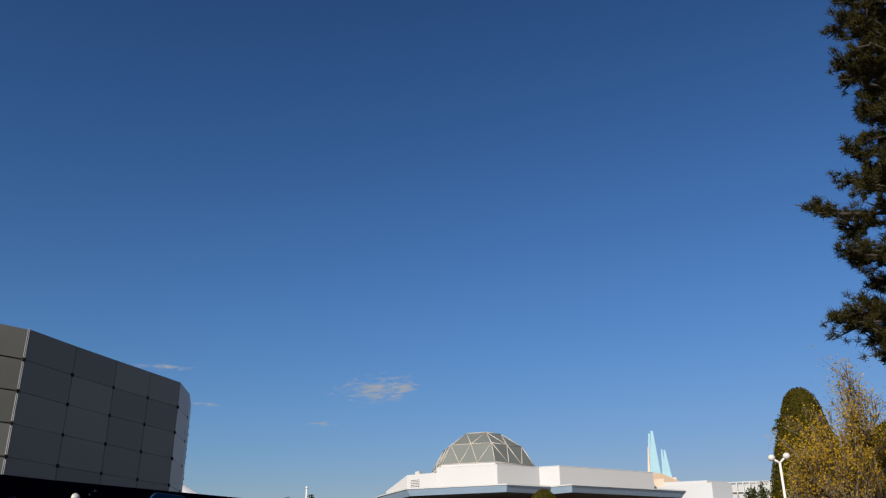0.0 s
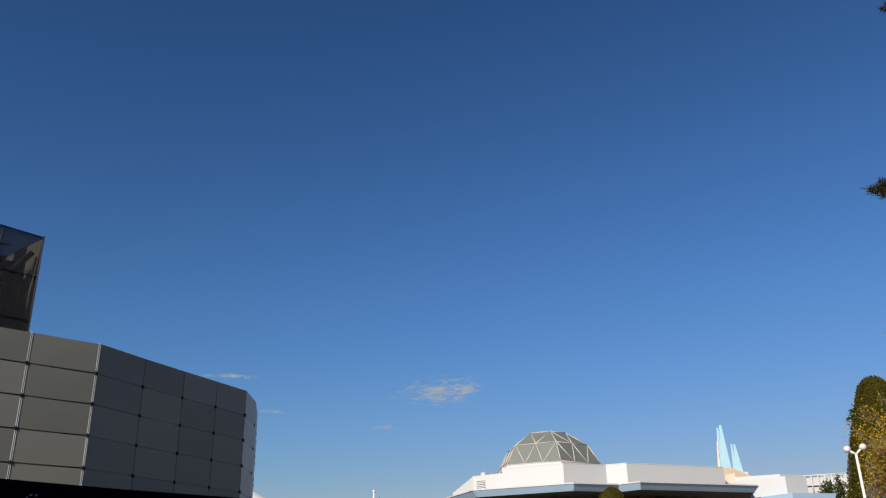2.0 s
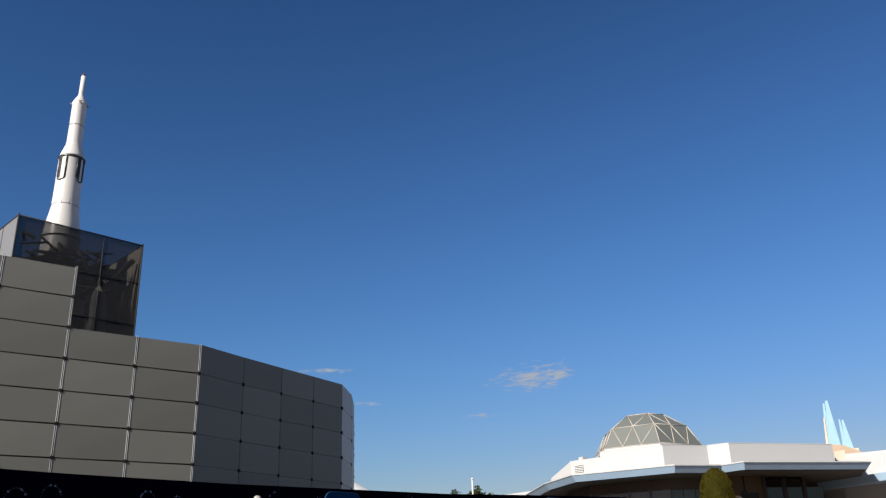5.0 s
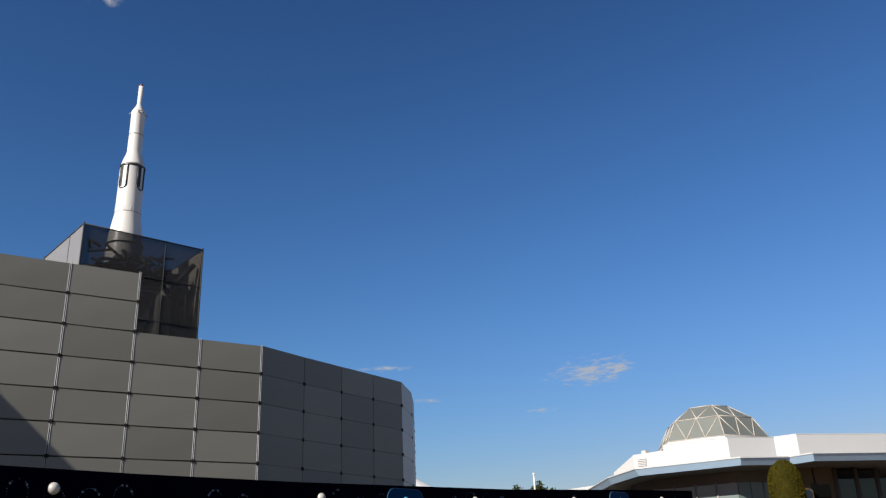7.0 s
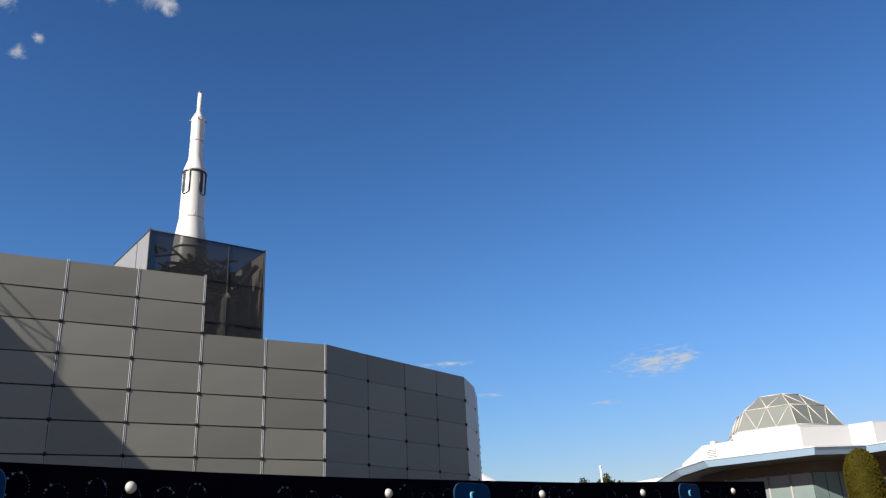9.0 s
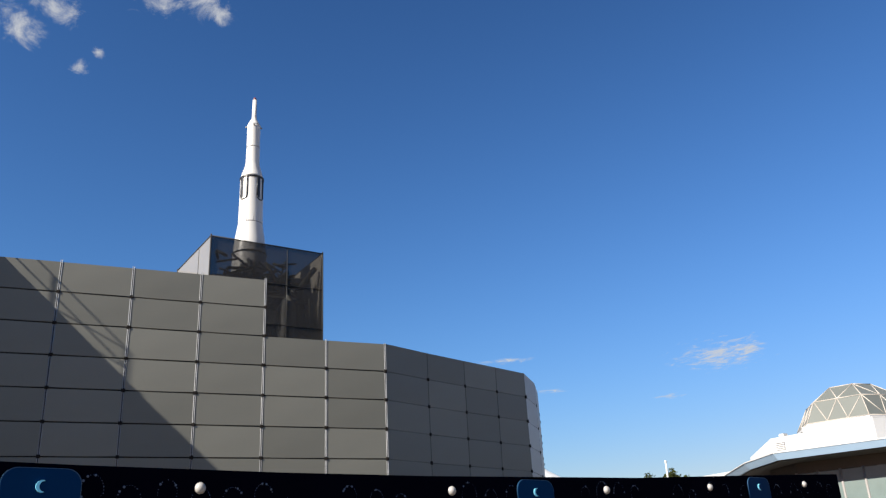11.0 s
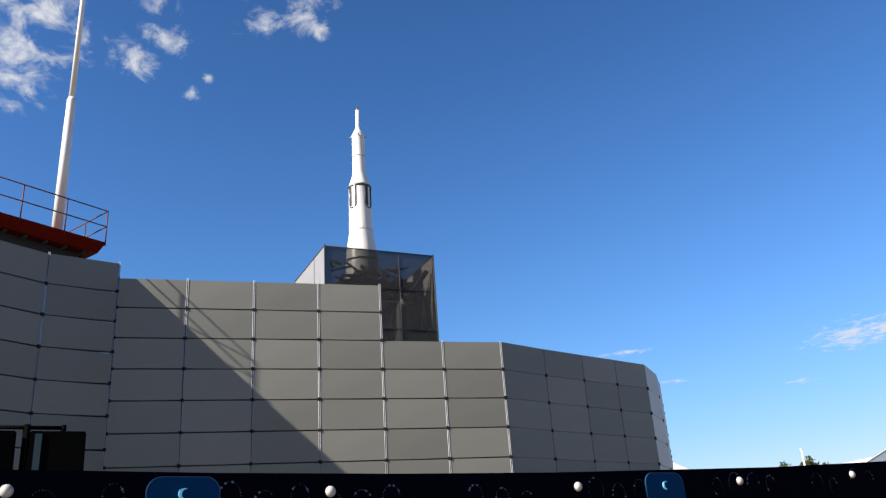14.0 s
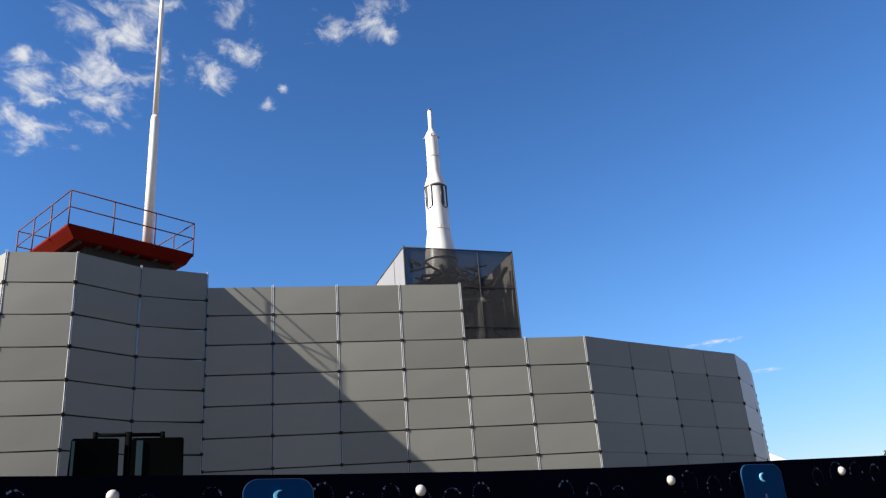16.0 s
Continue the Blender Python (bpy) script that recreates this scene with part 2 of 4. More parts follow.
def panel_mesh(seed, cloth=M_PANEL):
    """A stretched sheet in a thin frame, sagging a little between its lashings; it lies in x-z, its face to -y."""
    rng = random.Random(seed)
    w, h, nx, nz = 1.0, 1.0, 6, 4
    bm = bmesh.new()
    sag, belly, lean = rng.uniform(0.002, 0.012), rng.uniform(-0.004, 0.006), rng.uniform(-0.010, 0.010)
    cx, cz = rng.uniform(0.3, 0.7), rng.uniform(0.2, 0.6)
    g = [[None] * (nz + 1) for _ in range(nx + 1)]
    for i in range(nx + 1):
        for k in range(nz + 1):
            u, v = i / nx, k / nz
            inside = 16 * u * (1 - u) * v * (1 - v)
            dent = math.exp(-((u - cx) ** 2 + (v - cz) ** 2) / 0.03)
            y = -belly * inside - rng.choice((0.003, 0.005, 0.010)) * dent * inside + lean * (v - 0.5) * 0.5
            z = v - sag * math.sin(math.pi * u) * (1 - v) * 0.9
            g[i][k] = bm.verts.new((u * w, y, z * h))
    for i in range(nx):
        for k in range(nz):
            f = bm.faces.new((g[i][k], g[i + 1][k], g[i + 1][k + 1], g[i][k + 1]))
            f.smooth = True
    rim = [g[i][0] for i in range(nx + 1)] + [g[nx][k] for k in range(1, nz + 1)] + [g[i][nz] for i in range(nx - 1, -1, -1)] + [g[0][k] for k in range(nz - 1, 0, -1)]
    front = [bm.verts.new(v.co) for v in rim]
    back = [bm.verts.new(v.co + Vector((0, 0.03, 0))) for v in rim]
    for i in range(len(rim)):
        j = (i + 1) % len(rim)
        f = bm.faces.new((front[j], front[i], back[i], back[j]))
        f.material_index = 1
    return mesh_of(bm, "panel", [cloth, M_SEAM])


PANELS = [panel_mesh(s) for s in range(9)]
SHEEN_PANELS = [panel_mesh(s, M_PANEL_SHEEN) for s in range(20, 24)]
prng = random.Random(4)


def screen_wall(name, label, pts, tops, base_rows, heights=None, gaps=(0.030, 0.020), pale=True, meshes=PANELS):
    """A row of bays between plan points; each bay carries panels from its own top row down, tied to upright pipes.
    heights gives, upright by upright, the head's height and the row pitch."""
    root = thing(name, label, "scaffold screen", kind="structure")
    heights = heights or [(TOP, ROW)] * len(pts)
    for i in range(len(pts) - 1):
        a, b = Vector((*pts[i], 0)), Vector((*pts[i + 1], 0))
        d = b - a
        ang = math.atan2(d.y, d.x)
        n = Vector((d.y, -d.x, 0)).normalized()
        rows_here = base_rows - tops[i]

        def level(k, r):
            return heights[i + k][0] - (tops[i] + r) * heights[i + k][1]

        for r in range(rows_here):
            za, zb = level(0, r + 1), level(1, r + 1)
            if min(za, zb) < 0.0:
                break
            tall = (level(0, r) - za + level(1, r) - zb) / 2
            me = meshes[prng.randrange(len(meshes))]
            if abs(zb - za) > 0.01:
                me = me.copy()
                for v in me.vertices:
                    v.co.z += v.co.x * (zb - za) / tall
            ob = new("panel", me)
            gap_x, gap_z = gaps
            ob.parent = root
            ob.matrix_basis = (Matrix.Translation(a + d.normalized() * gap_x + Vector((0, 0, za + gap_z))) @ Matrix.Rotation(ang, 4, "Z")
                               @ Matrix.Diagonal((d.length - 2 * gap_x, 1, tall - 2 * gap_z, 1)))
            bm = bmesh.new()
            tube(bm, a - n * 0.045 + Vector((0, 0, za)), b - n * 0.045 + Vector((0, 0, zb)), 0.024, n=6)
            part("ledger_pipe", bm, M_STEEL, root)
        for q, side in ((a, 1), (b, -1)):
            if side == -1 and i + 1 < len(pts) - 1 and tops[i + 1] <= tops[i]:
                continue
            if side == 1 and i > 0 and tops[i - 1] < tops[i]:
                continue
            k = 0 if side == 1 else 1
            ztop = level(k, 0)
            bm = bmesh.new()
            up = ztop + prng.uniform(0.0, 0.05)
            if pale:
                for w in (-1, 1):
                    e = q + d.normalized() * 0.019 * w
                    tube(bm, (e.x, e.y, 0.0), (e.x, e.y, up), 0.010, n=6)
            else:
                e = q - n * 0.02
                tube(bm, (e.x, e.y, 0.0), (e.x, e.y, ztop), 0.014, n=6)
            part("standard_pipe", bm, M_PIPE if pale else M_STEEL, root)
            if pale:
                bm = bmesh.new()
                e = q - n * 0.035
                tube(bm, (e.x, e.y, 0.0), (e.x, e.y, ztop - 0.02), 0.02, n=6)
                part("dark_joint", bm, M_STEEL, root)
            for r in range(1, rows_here):
                z = level(k, r)
                if z < 2.0:
                    break
                bm = bmesh.new()
                c = Vector((q.x, q.y, z + 0.005)) - n * 0.012
                w = prng.uniform(0.040, 0.055)
                box(bm, (-w, -0.03, -0.055), (w, 0.04, 0.050), Matrix.Translation(c) @ Matrix.Rotation(ang + prng.uniform(-0.2, 0.2), 4, "Z"), bevel=0.012)
                part("clamp", bm, M_CLAMP, root)
    return root


MAIN = [(x, WALL_Y) for x in WX]
screen_wall("scaffold_screen_front", "grey sheet-panel scaffold screen, stepped down where the mesh box stands", MAIN, [0, 0, 0, 0, 2, 2], 11)
END = [(WX[6], WALL_Y), (10.13, 23.80), (11.71, 24.47), (13.17, 25.07), (14.60, 25.67)]
screen_wall("scaffold_screen_angled", "dull grey scaffold screen turned away from the sun", END, [2, 2, 2, 2], 11, gaps=(0.010, 0.007), pale=False)
FAR = [(14.60, 25.67), (15.80, 27.05), (16.80, 28.60), (17.72, 30.15), (18.62, 31.70), (19.45, 33.25), (20.35, 34.80), (21.25, 36.35)]
screen_wall("scaffold_screen_side", "scaffold screen along the building's far side, sky sheen in its colour", FAR, [2] * 7, 11, gaps=(0.012, 0.008), pale=False, meshes=SHEEN_PANELS)
TOWER = [(-9.5, 23.62), (-8.4, 22.18), (-6.84, 20.49), (-5.22, 20.56), (-3.89, 21.64), (-2.35, 23.02)]
screen_wall("scaffold_screen_tower", "grey sagging scaffold screen bulging round the mast platform", TOWER, [0, 0, 0, 0, 0], 12, heights=[(10.03, 0.81)] * 5 + [(10.38, 0.8434)])
# the dark inside that the screens hide
bm = bmesh.new()
prism(bm, [(-2.2, 23.6), (4.7, 23.6), (8.2, 23.7), (14.2, 26.2), (20.6, 36.4), (-9.6, 36.4), (-9.4, 25.2), (-6.8, 22.2), (-5.4, 22.3), (-3.8, 23.2)], 0, 7.9)
tagged(part("building_core", bm, M_SHEET), "plain grey building mass wrapped by scaffold screens", "building", kind="structure")

# ---- mesh-clad box under the rocket ----
BOX_TOP = 12.34
BP = [(3.67, 26.0), (7.55, 26.58), (7.0, 30.3), (3.08, 29.6)]
mesh_box = thing("mesh_box", "scaffold box with black see-through mesh and a pale side sheet", "scaffold", kind="")
for i, (nm, mt, lab) in enumerate((("mesh_sheet", M_MESH, "black see-through mesh"), ("lining_sheet", M_LINING, "beige sheet seen from within"), ("side_sheet", M_SHEET, "grey sheet"), ("side_sheet", M_TARP, "pale tarpaulin, made to let sun into the box"))):
    a, b = BP[i], BP[(i + 1) % 4]
    bm = bmesh.new()
    slab(bm, a, b, 7.9, BOX_TOP, 0.012)
    part(nm, bm, mt, mesh_box, lab)
for i in range(4):
    a, b = Vector(BP[i]), Vector(BP[(i + 1) % 4])
    for z in (BOX_TOP, 11.0, 9.6, 8.3):
        bm = bmesh.new()
        tube(bm, (a.x, a.y, z), (b.x, b.y, z), 0.022 if z == BOX_TOP else 0.013)
        part("rail_pipe", bm, M_STEEL, mesh_box)
    for k in (0, 0.67):
        p = a.lerp(b, k)
        bm = bmesh.new()
        tube(bm, (p.x, p.y, 7.9), (p.x, p.y, BOX_TOP + (0.06 if k == 0 else 0.03)), 0.024 if k == 0 else 0.013)
        part("corner_pipe" if k == 0 else "middle_pipe", bm, M_STEEL, mesh_box)

# ---- rocket ----
RX, RY, RD = 5.20, 27.51, 28.0


def rz(el):
    return 1.6 + RD * math.tan(radians(el))


rocket = thing("rocket", "tall white model rocket with grey bands and black-framed slots", "rocket", at=(RX, RY, 7.9))


def rp(el):
    return rz(el) - 7.9


bm = bmesh.new()
lathe(bm, [(0.58, 0.0), (0.58, rp(20.5)), (0.55, rp(21.5)), (0.52, rp(21.96)), (0.425, rp(23.03)), (0.41, rp(24.5)), (0.405, rp(25.95)), (0.42, rp(26.05))], (0, 0, 0), 40)
part("lower_stage", bm, M_ROCKET, rocket)
bm = bmesh.new()
lathe(bm, [(0.415, rp(26.05)), (0.39, rp(26.20)), (0.26, rp(26.88)), (0.245, rp(27.1)), (0.235, rp(28.2)), (0.235, rp(29.4)), (0.25, rp(29.5))], (0, 0, 0), 36)
part("upper_stage", bm, M_ROCKET, rocket)
bm = bmesh.new()
lathe(bm, [(0.245, rp(29.5)), (0.22, rp(29.62)), (0.10, rp(29.98)), (0.085, rp(30.1)), (0.078, rp(31.2))], (0, 0, 0), 28)
part("nose", bm, M_ROCKET, rocket)
bm = bmesh.new()
lathe(bm, [(0.062, rp(31.2)), (0.06, rp(31.3)), (0.025, rp(31.38))], (0, 0, 0), 20)
part("tip", bm, M_TIP, rocket, "dark red nose tip")
for el, r in ((28.1, 0.238), (23.06, 0.424)):
    bm = bmesh.new()
    lathe(bm, [(r, rp(el) - 0.02), (r + 0.006, rp(el)), (r, rp(el) + 0.025)], (0, 0, 0), 36)
    part("band", bm, M_GREY, rocket, "grey band")
bm = bmesh.new()
lathe(bm, [(0.41, rp(25.94)), (0.43, rp(25.97)), (0.43, rp(26.06)), (0.41, rp(26.08))], (0, 0, 0), 40)
part("collar", bm, M_BLACK, rocket, "black collar ring")
for k in range(4):
    # a broad U-shaped black frame hugging the body, dark towards one side
    mid = radians(-142.5 + 90 * k)
    z1, z0, hw, rr = rp(25.96), rp(24.52), 0.35, 0.412
    drop = 0.13
    path = [(-hw, z1), (-hw, z0 + drop)] + [(-hw * math.cos(t), z0 + drop - drop * math.sin(t)) for t in [j * math.pi / 10 for j in range(1, 10)]] + [(hw, z0 + drop), (hw, z1)]
    bm = bmesh.new()
    for (ta, za), (tb, zb) in zip(path, path[1:]):
        tube(bm, (rr * math.cos(mid + ta), rr * math.sin(mid + ta), za), (rr * math.cos(mid + tb), rr * math.sin(mid + tb), zb), 0.026, n=6)
    part("slot_frame", bm, M_BLACK, rocket, "black rounded slot frame")
    # Black strips stand for the shade within each slot.
    for t0, t1 in ((-0.33, -0.08), (0.22, 0.33)):
        bm = bmesh.new()
        cols = []
        for i in range(4):
            t = mid + t0 + (t1 - t0) * i / 3
            cols.append([bm.verts.new((r * math.cos(t), r * math.sin(t), z)) for r in (0.395, 0.423) for z in (z0 + 0.08, z1)])
        for a, b in zip(cols, cols[1:]):
            bm.faces.new((a[2], b[2], b[3], a[3]))
            bm.faces.new((a[0], a[1], b[1], b[0]))
            bm.faces.new((a[1], a[3], b[3], b[1]))
            bm.faces.new((a[0], b[0], b[2], a[2]))
        bm.faces.new((cols[0][0], cols[0][2], cols[0][3], cols[0][1]))
        bm.faces.new((cols[3][0], cols[3][1], cols[3][3], cols[3][2]))
        part("slot_shade", bm, M_BLACK, rocket, "black strip for shade in the slot")
for k in range(4):
    a = radians(-100 + 90 * k)
    bm = bmesh.new()
    tube(bm, (0.23 * math.cos(a), 0.23 * math.sin(a), rp(29.45)), (0.30 * math.cos(a), 0.30 * math.sin(a), rp(29.42)), 0.03, n=8)
    part("thruster", bm, M_GREY, rocket, "small grey thruster knob")
for k in range(12):
    a = radians(30 * k)
    bm = bmesh.new()
    tube(bm, (0.422 * math.cos(a), 0.422 * math.sin(a), rp(23.08)), (0.421 * math.cos(a), 0.421 * math.sin(a), rp(23.35)), 0.008, n=6)
    part("rib", bm, M_ROCKET, rocket)

# machinery inside the mesh box
gear = thing("ride_tower", "dark steel arms, tank and catwalk of the ride inside the mesh", "ride machinery", at=(0, 0, 7.9))
bm = bmesh.new()
lathe(bm, [(0.26, 0.0), (0.30, 0.3), (0.30, 2.45), (0.24, 2.68), (0.12, 2.86), (0.10, 3.1)], (6.42, 26.95, 0), 20)
part("tank", bm, M_TANK, gear, "grey round-topped tank")
lrng = random.Random(15)


def beam(a, b, r, mat=M_STEEL):
    bm = bmesh.new()
    tube(bm, a, b, r, n=8)
    part("arm", bm, mat, gear)


for a, b, r in (((3.9, 26.9, 3.35), (7.2, 27.1, 3.55), 0.11), ((5.2, 27.4, 3.1), (7.2, 26.9, 1.5), 0.10), ((4.0, 26.6, 2.5), (6.8, 27.6, 3.9), 0.07), ((4.6, 26.6, 0.1), (5.0, 27.0, 3.7), 0.08),
                ((5.75, 26.7, 0.1), (5.55, 27.0, 3.3), 0.07), ((7.05, 26.9, 0.1), (6.9, 27.3, 3.5), 0.15), ((6.8, 26.9, 3.2), (7.35, 26.8, 3.95), 0.09), ((5.5, 26.8, 0.2), (6.2, 27.0, 1.5), 0.09),
                ((6.5, 26.9, 0.1), (7.3, 27.0, 2.0), 0.10), ((4.2, 26.7, 3.0), (4.5, 28.6, 3.7), 0.13), ((5.0, 26.5, 2.4), (5.25, 26.7, 3.9), 0.05), ((5.9, 26.8, 2.4), (6.3, 27.0, 3.0), 0.12)):
    beam(a, b, r)
for _ in range(16):
    p = Vector((lrng.uniform(3.9, 7.2), lrng.uniform(27.0, 28.2), lrng.uniform(0.2, 3.3)))
    d = Vector((lrng.uniform(-1, 1), lrng.uniform(-0.3, 0.3), lrng.uniform(-1, 1)))
    q = p + d.normalized() * lrng.uniform(0.5, 1.3)
    q.x, q.z = min(max(q.x, 3.95), 7.1), min(max(q.z, 0.1), 3.9)
    beam(p, q, lrng.uniform(0.03, 0.10))
for z in (1.85, 2.8):
    beam((5.55, 26.75, z), (6.75, 26.9, z + 0.02), 0.035, M_TANK)
bm = bmesh.new()
prism(bm, [(4.35, 26.75), (6.75, 26.95), (6.6, 28.6), (4.25, 28.3)], 3.42, 3.54)
part("catwalk", bm, M_STEEL, gear, "dark steel catwalk deck")
beam((3.75, 26.4, 3.05), (5.2, 26.6, 3.75), 0.05)
for _ in range(36):
    p = Vector((lrng.uniform(4.0, 6.6), lrng.uniform(26.75, 27.0), lrng.uniform(3.0, 4.1)))
    d = Vector((lrng.uniform(-1, 1), 0.1, lrng.uniform(-0.6, 0.6)))
    q = p + d.normalized() * lrng.uniform(0.4, 1.1)
    q.x, q.z = min(max(q.x, 4.0), 7.0), min(max(q.z, 2.8), 4.3)
    beam(p, q, lrng.uniform(0.02, 0.07))
bm = bmesh.new()
lathe(bm, [(0.60, 4.46), (0.615, 4.465), (0.615, 4.48), (0.60, 4.485)], (RX, RY, 0), 28)
part("guard_ring", bm, M_STEEL, gear, "thin dark guard ring")
bm = bmesh.new()
box(bm, (5.62, 26.85, 1.9), (6.05, 26.95, 2.75), bevel=0.02)
part("board", bm, M_TANK, gear, "grey board")
# dark rig in front of the lining: uprights, cross bars and a drum
for x, y in ((6.95, 27.4), (7.0, 28.3), (6.1, 27.6), (7.2, 26.95)):
    beam((x, y, 0.0), (x, y, 2.9), 0.055)
for z in (1.9, 2.85):
    beam((5.5, 27.6, z), (7.2, 26.95, z - 0.12), 0.022)
beam((4.1, 26.7, 3.25), (7.0, 28.2, 3.75), 0.08)
beam((5.9, 27.3, 2.9), (7.1, 27.9, 3.3), 0.16)
bm = bmesh.new()
lathe(bm, [(0.05, 2.0), (0.30, 2.05), (0.36, 2.3), (0.36, 2.75), (0.28, 3.0), (0.05, 3.05)], (6.75, 27.7, 0), 18)
part("drum", bm, M_STEEL, gear, "dark rounded drum")
bm = bmesh.new()
lathe(bm, [(0.03, 2.95), (0.13, 3.0), (0.17, 3.15), (0.13, 3.3), (0.03, 3.36)], (4.55, 26.75, 0), 16)
part("lamp_head", bm, M_TANK, gear, "pale rounded lamp head")
bm = bmesh.new()
prism(bm, [(4.0, 28.3), (7.05, 28.6), (6.9, 30.0), (3.5, 29.3)], 0.0, 2.9)
part("housing", bm, M_STEEL, gear, "dark machine housing")

# ---- red platform and mast ----
platform = thing("mast_platform", "red-painted steel platform with thin railings above the screens", "platform")
PZ = 11.13
PA, PB = plan(-15.04, (PZ - 1.6) / math.tan(radians(23.39))), plan(-6.86, (PZ - 1.6) / math.tan(radians(21.95)))
pd = (PB - PA).normalized()
pn = Vector((-pd.y, pd.x, 0))
PW = 3.4
bm = bmesh.new()
prism(bm, [PA, PB, PB + pn * PW, PA + pn * PW], PZ - 0.06, PZ)
part("deck", bm, M_RED, platform)
bm = bmesh.new()
ins = 0.12
lo = [PA + pd * ins * 2 + pn * 0.15, PB - pd * ins + pn * 0.15, PB - pd * ins + pn * (PW - 0.1), PA + pd * ins * 2 + pn * (PW - 0.1)]
up = [PA, PB, PB + pn * PW, PA + pn * PW]
va = [bm.verts.new((p.x, p.y, PZ - 0.32)) for p in lo]
vb = [bm.verts.new((p.x, p.y, PZ - 0.06)) for p in up]
bm.faces.new(va[::-1])
for i in range(4):
    j = (i + 1) % 4
    bm.faces.new((va[i], va[j], vb[j], vb[i]))
bm.faces.new(vb)
bmesh.ops.recalc_face_normals(bm, faces=bm.faces[:])
part("girder", bm, M_RED, platform)
RH = 0.95
corners = [PA, PB, PB + pn * PW, PA + pn * PW]
for i in range(4):
    a, b = corners[i], corners[(i + 1) % 4]
    for z in (RH, RH * 0.5):
        bm = bmesh.new()
        tube(bm, (a.x, a.y, PZ + z), (b.x, b.y, PZ + z), 0.0175, n=6)
        part("rail", bm, M_RAIL, platform)
    n = 3
    for k in range(n):
        p = a.lerp(b, k / n)
        bm = bmesh.new()
        tube(bm, (p.x, p.y, PZ - 0.1), (p.x, p.y, PZ + RH), 0.019, n=6)
        part("post", bm, M_RAIL, platform)
# Dark slab and bars, added to give the underside of the deck its shade.
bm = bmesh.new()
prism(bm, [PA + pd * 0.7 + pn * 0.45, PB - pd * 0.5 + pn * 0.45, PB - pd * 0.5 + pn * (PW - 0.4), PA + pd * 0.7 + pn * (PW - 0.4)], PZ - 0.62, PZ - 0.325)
part("underside_shade", bm, M_STEEL, platform, "dark slab added to darken the deck from below")
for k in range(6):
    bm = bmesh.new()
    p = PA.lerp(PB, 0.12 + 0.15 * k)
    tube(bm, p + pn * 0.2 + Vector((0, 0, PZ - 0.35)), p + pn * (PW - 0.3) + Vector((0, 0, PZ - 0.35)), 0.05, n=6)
    part("shade_bar", bm, M_STEEL, platform)
bm = bmesh.new()
tube(bm, PB + pd * -0.35 + pn * 0.6 + Vector((0, 0, 8.0)), PB + pd * -0.35 + pn * 0.6 + Vector((0, 0, PZ - 0.3)), 0.05)
part("support_pipe", bm, M_RAIL, platform)
bm = bmesh.new()
tube(bm, PA + pd * 1.6 + pn * 1.3 + Vector((0, 0, 7.9)), PA + pd * 1.6 + pn * 1.3 + Vector((0, 0, PZ - 0.3)), 0.35, n=16)
part("column", bm, M_RED, platform)

MD = 23.9
mast = thing("mast", "slender white stepped mast rising from the red platform", "mast", at=plan(-9.92, MD, PZ))
mz = lambda el: 1.6 + MD * math.tan(radians(el)) - PZ
bm = bmesh.new()
lathe(bm, [(0.145, 0.0), (0.135, mz(28)), (0.125, mz(30.4)), (0.10, mz(30.6))], (0, 0, 0), 20)
part("lower_tube", bm, M_ROCKET, mast)
bm = bmesh.new()
lathe(bm, [(0.085, mz(30.6)), (0.065, mz(38)), (0.04, mz(46)), (0.02, mz(46.2))], (0, 0, 0), 16)
part("upper_tube", bm, M_ROCKET, mast)

# ---- hoarding with stars ----
FOOT, FDIR = Vector((-2.756, 9.613, 0)), Vector((0.9613, 0.2756, 0))
FN = Vector((0.2756, -0.9613, 0))
TOPS = [(-12, 3.05), (-0.2, 3.027), (1.4, 3.0), (4.2, 2.99), (7.3, 3.018), (9.8, 3.083), (13.1, 3.17), (16.6, 3.33), (20.54, 3.487)]


def fence_top(s):
    return float(np.interp(s, [a for a, _ in TOPS], [b for _, b in TOPS]))


def fp(s, z, out=0.0):
    return FOOT + FDIR * s + FN * out + Vector((0, 0, z))


hoarding = thing("hoarding", "dark navy star-printed hoarding fence with ball ornaments", "fence", kind="structure")
edges = [-11.96 + 2.5 * i for i in range(13)] + [20.54]
for s0, s1 in zip(edges, edges[1:]):
    bm = bmesh.new()
    vs = []
    for s, o in ((s0 + 0.001, 0.0), (s1 - 0.001, 0.0), (s1 - 0.001, -0.06), (s0 + 0.001, -0.06)):
        vs.append((bm.verts.new(fp(s, 0, o)), bm.verts.new(fp(s, fence_top(s), o))))
    for i in range(4):
        j = (i + 1) % 4
        bm.faces.new((vs[i][0], vs[j][0], vs[j][1], vs[i][1]))
    bm.faces.new([v[1] for v in vs])
    bm.faces.new([v[0] for v in vs[::-1]])
    bmesh.ops.recalc_face_normals(bm, faces=bm.faces[:])
    part("panel", bm, M_NAVY, hoarding)
# return at the open end
bm = bmesh.new()
e0 = fp(20.50, 0, -0.064)
slab(bm, e0, e0 - FN * 6, 0, 3.48, 0.06)
part("return_panel", bm, M_NAVY, hoarding)

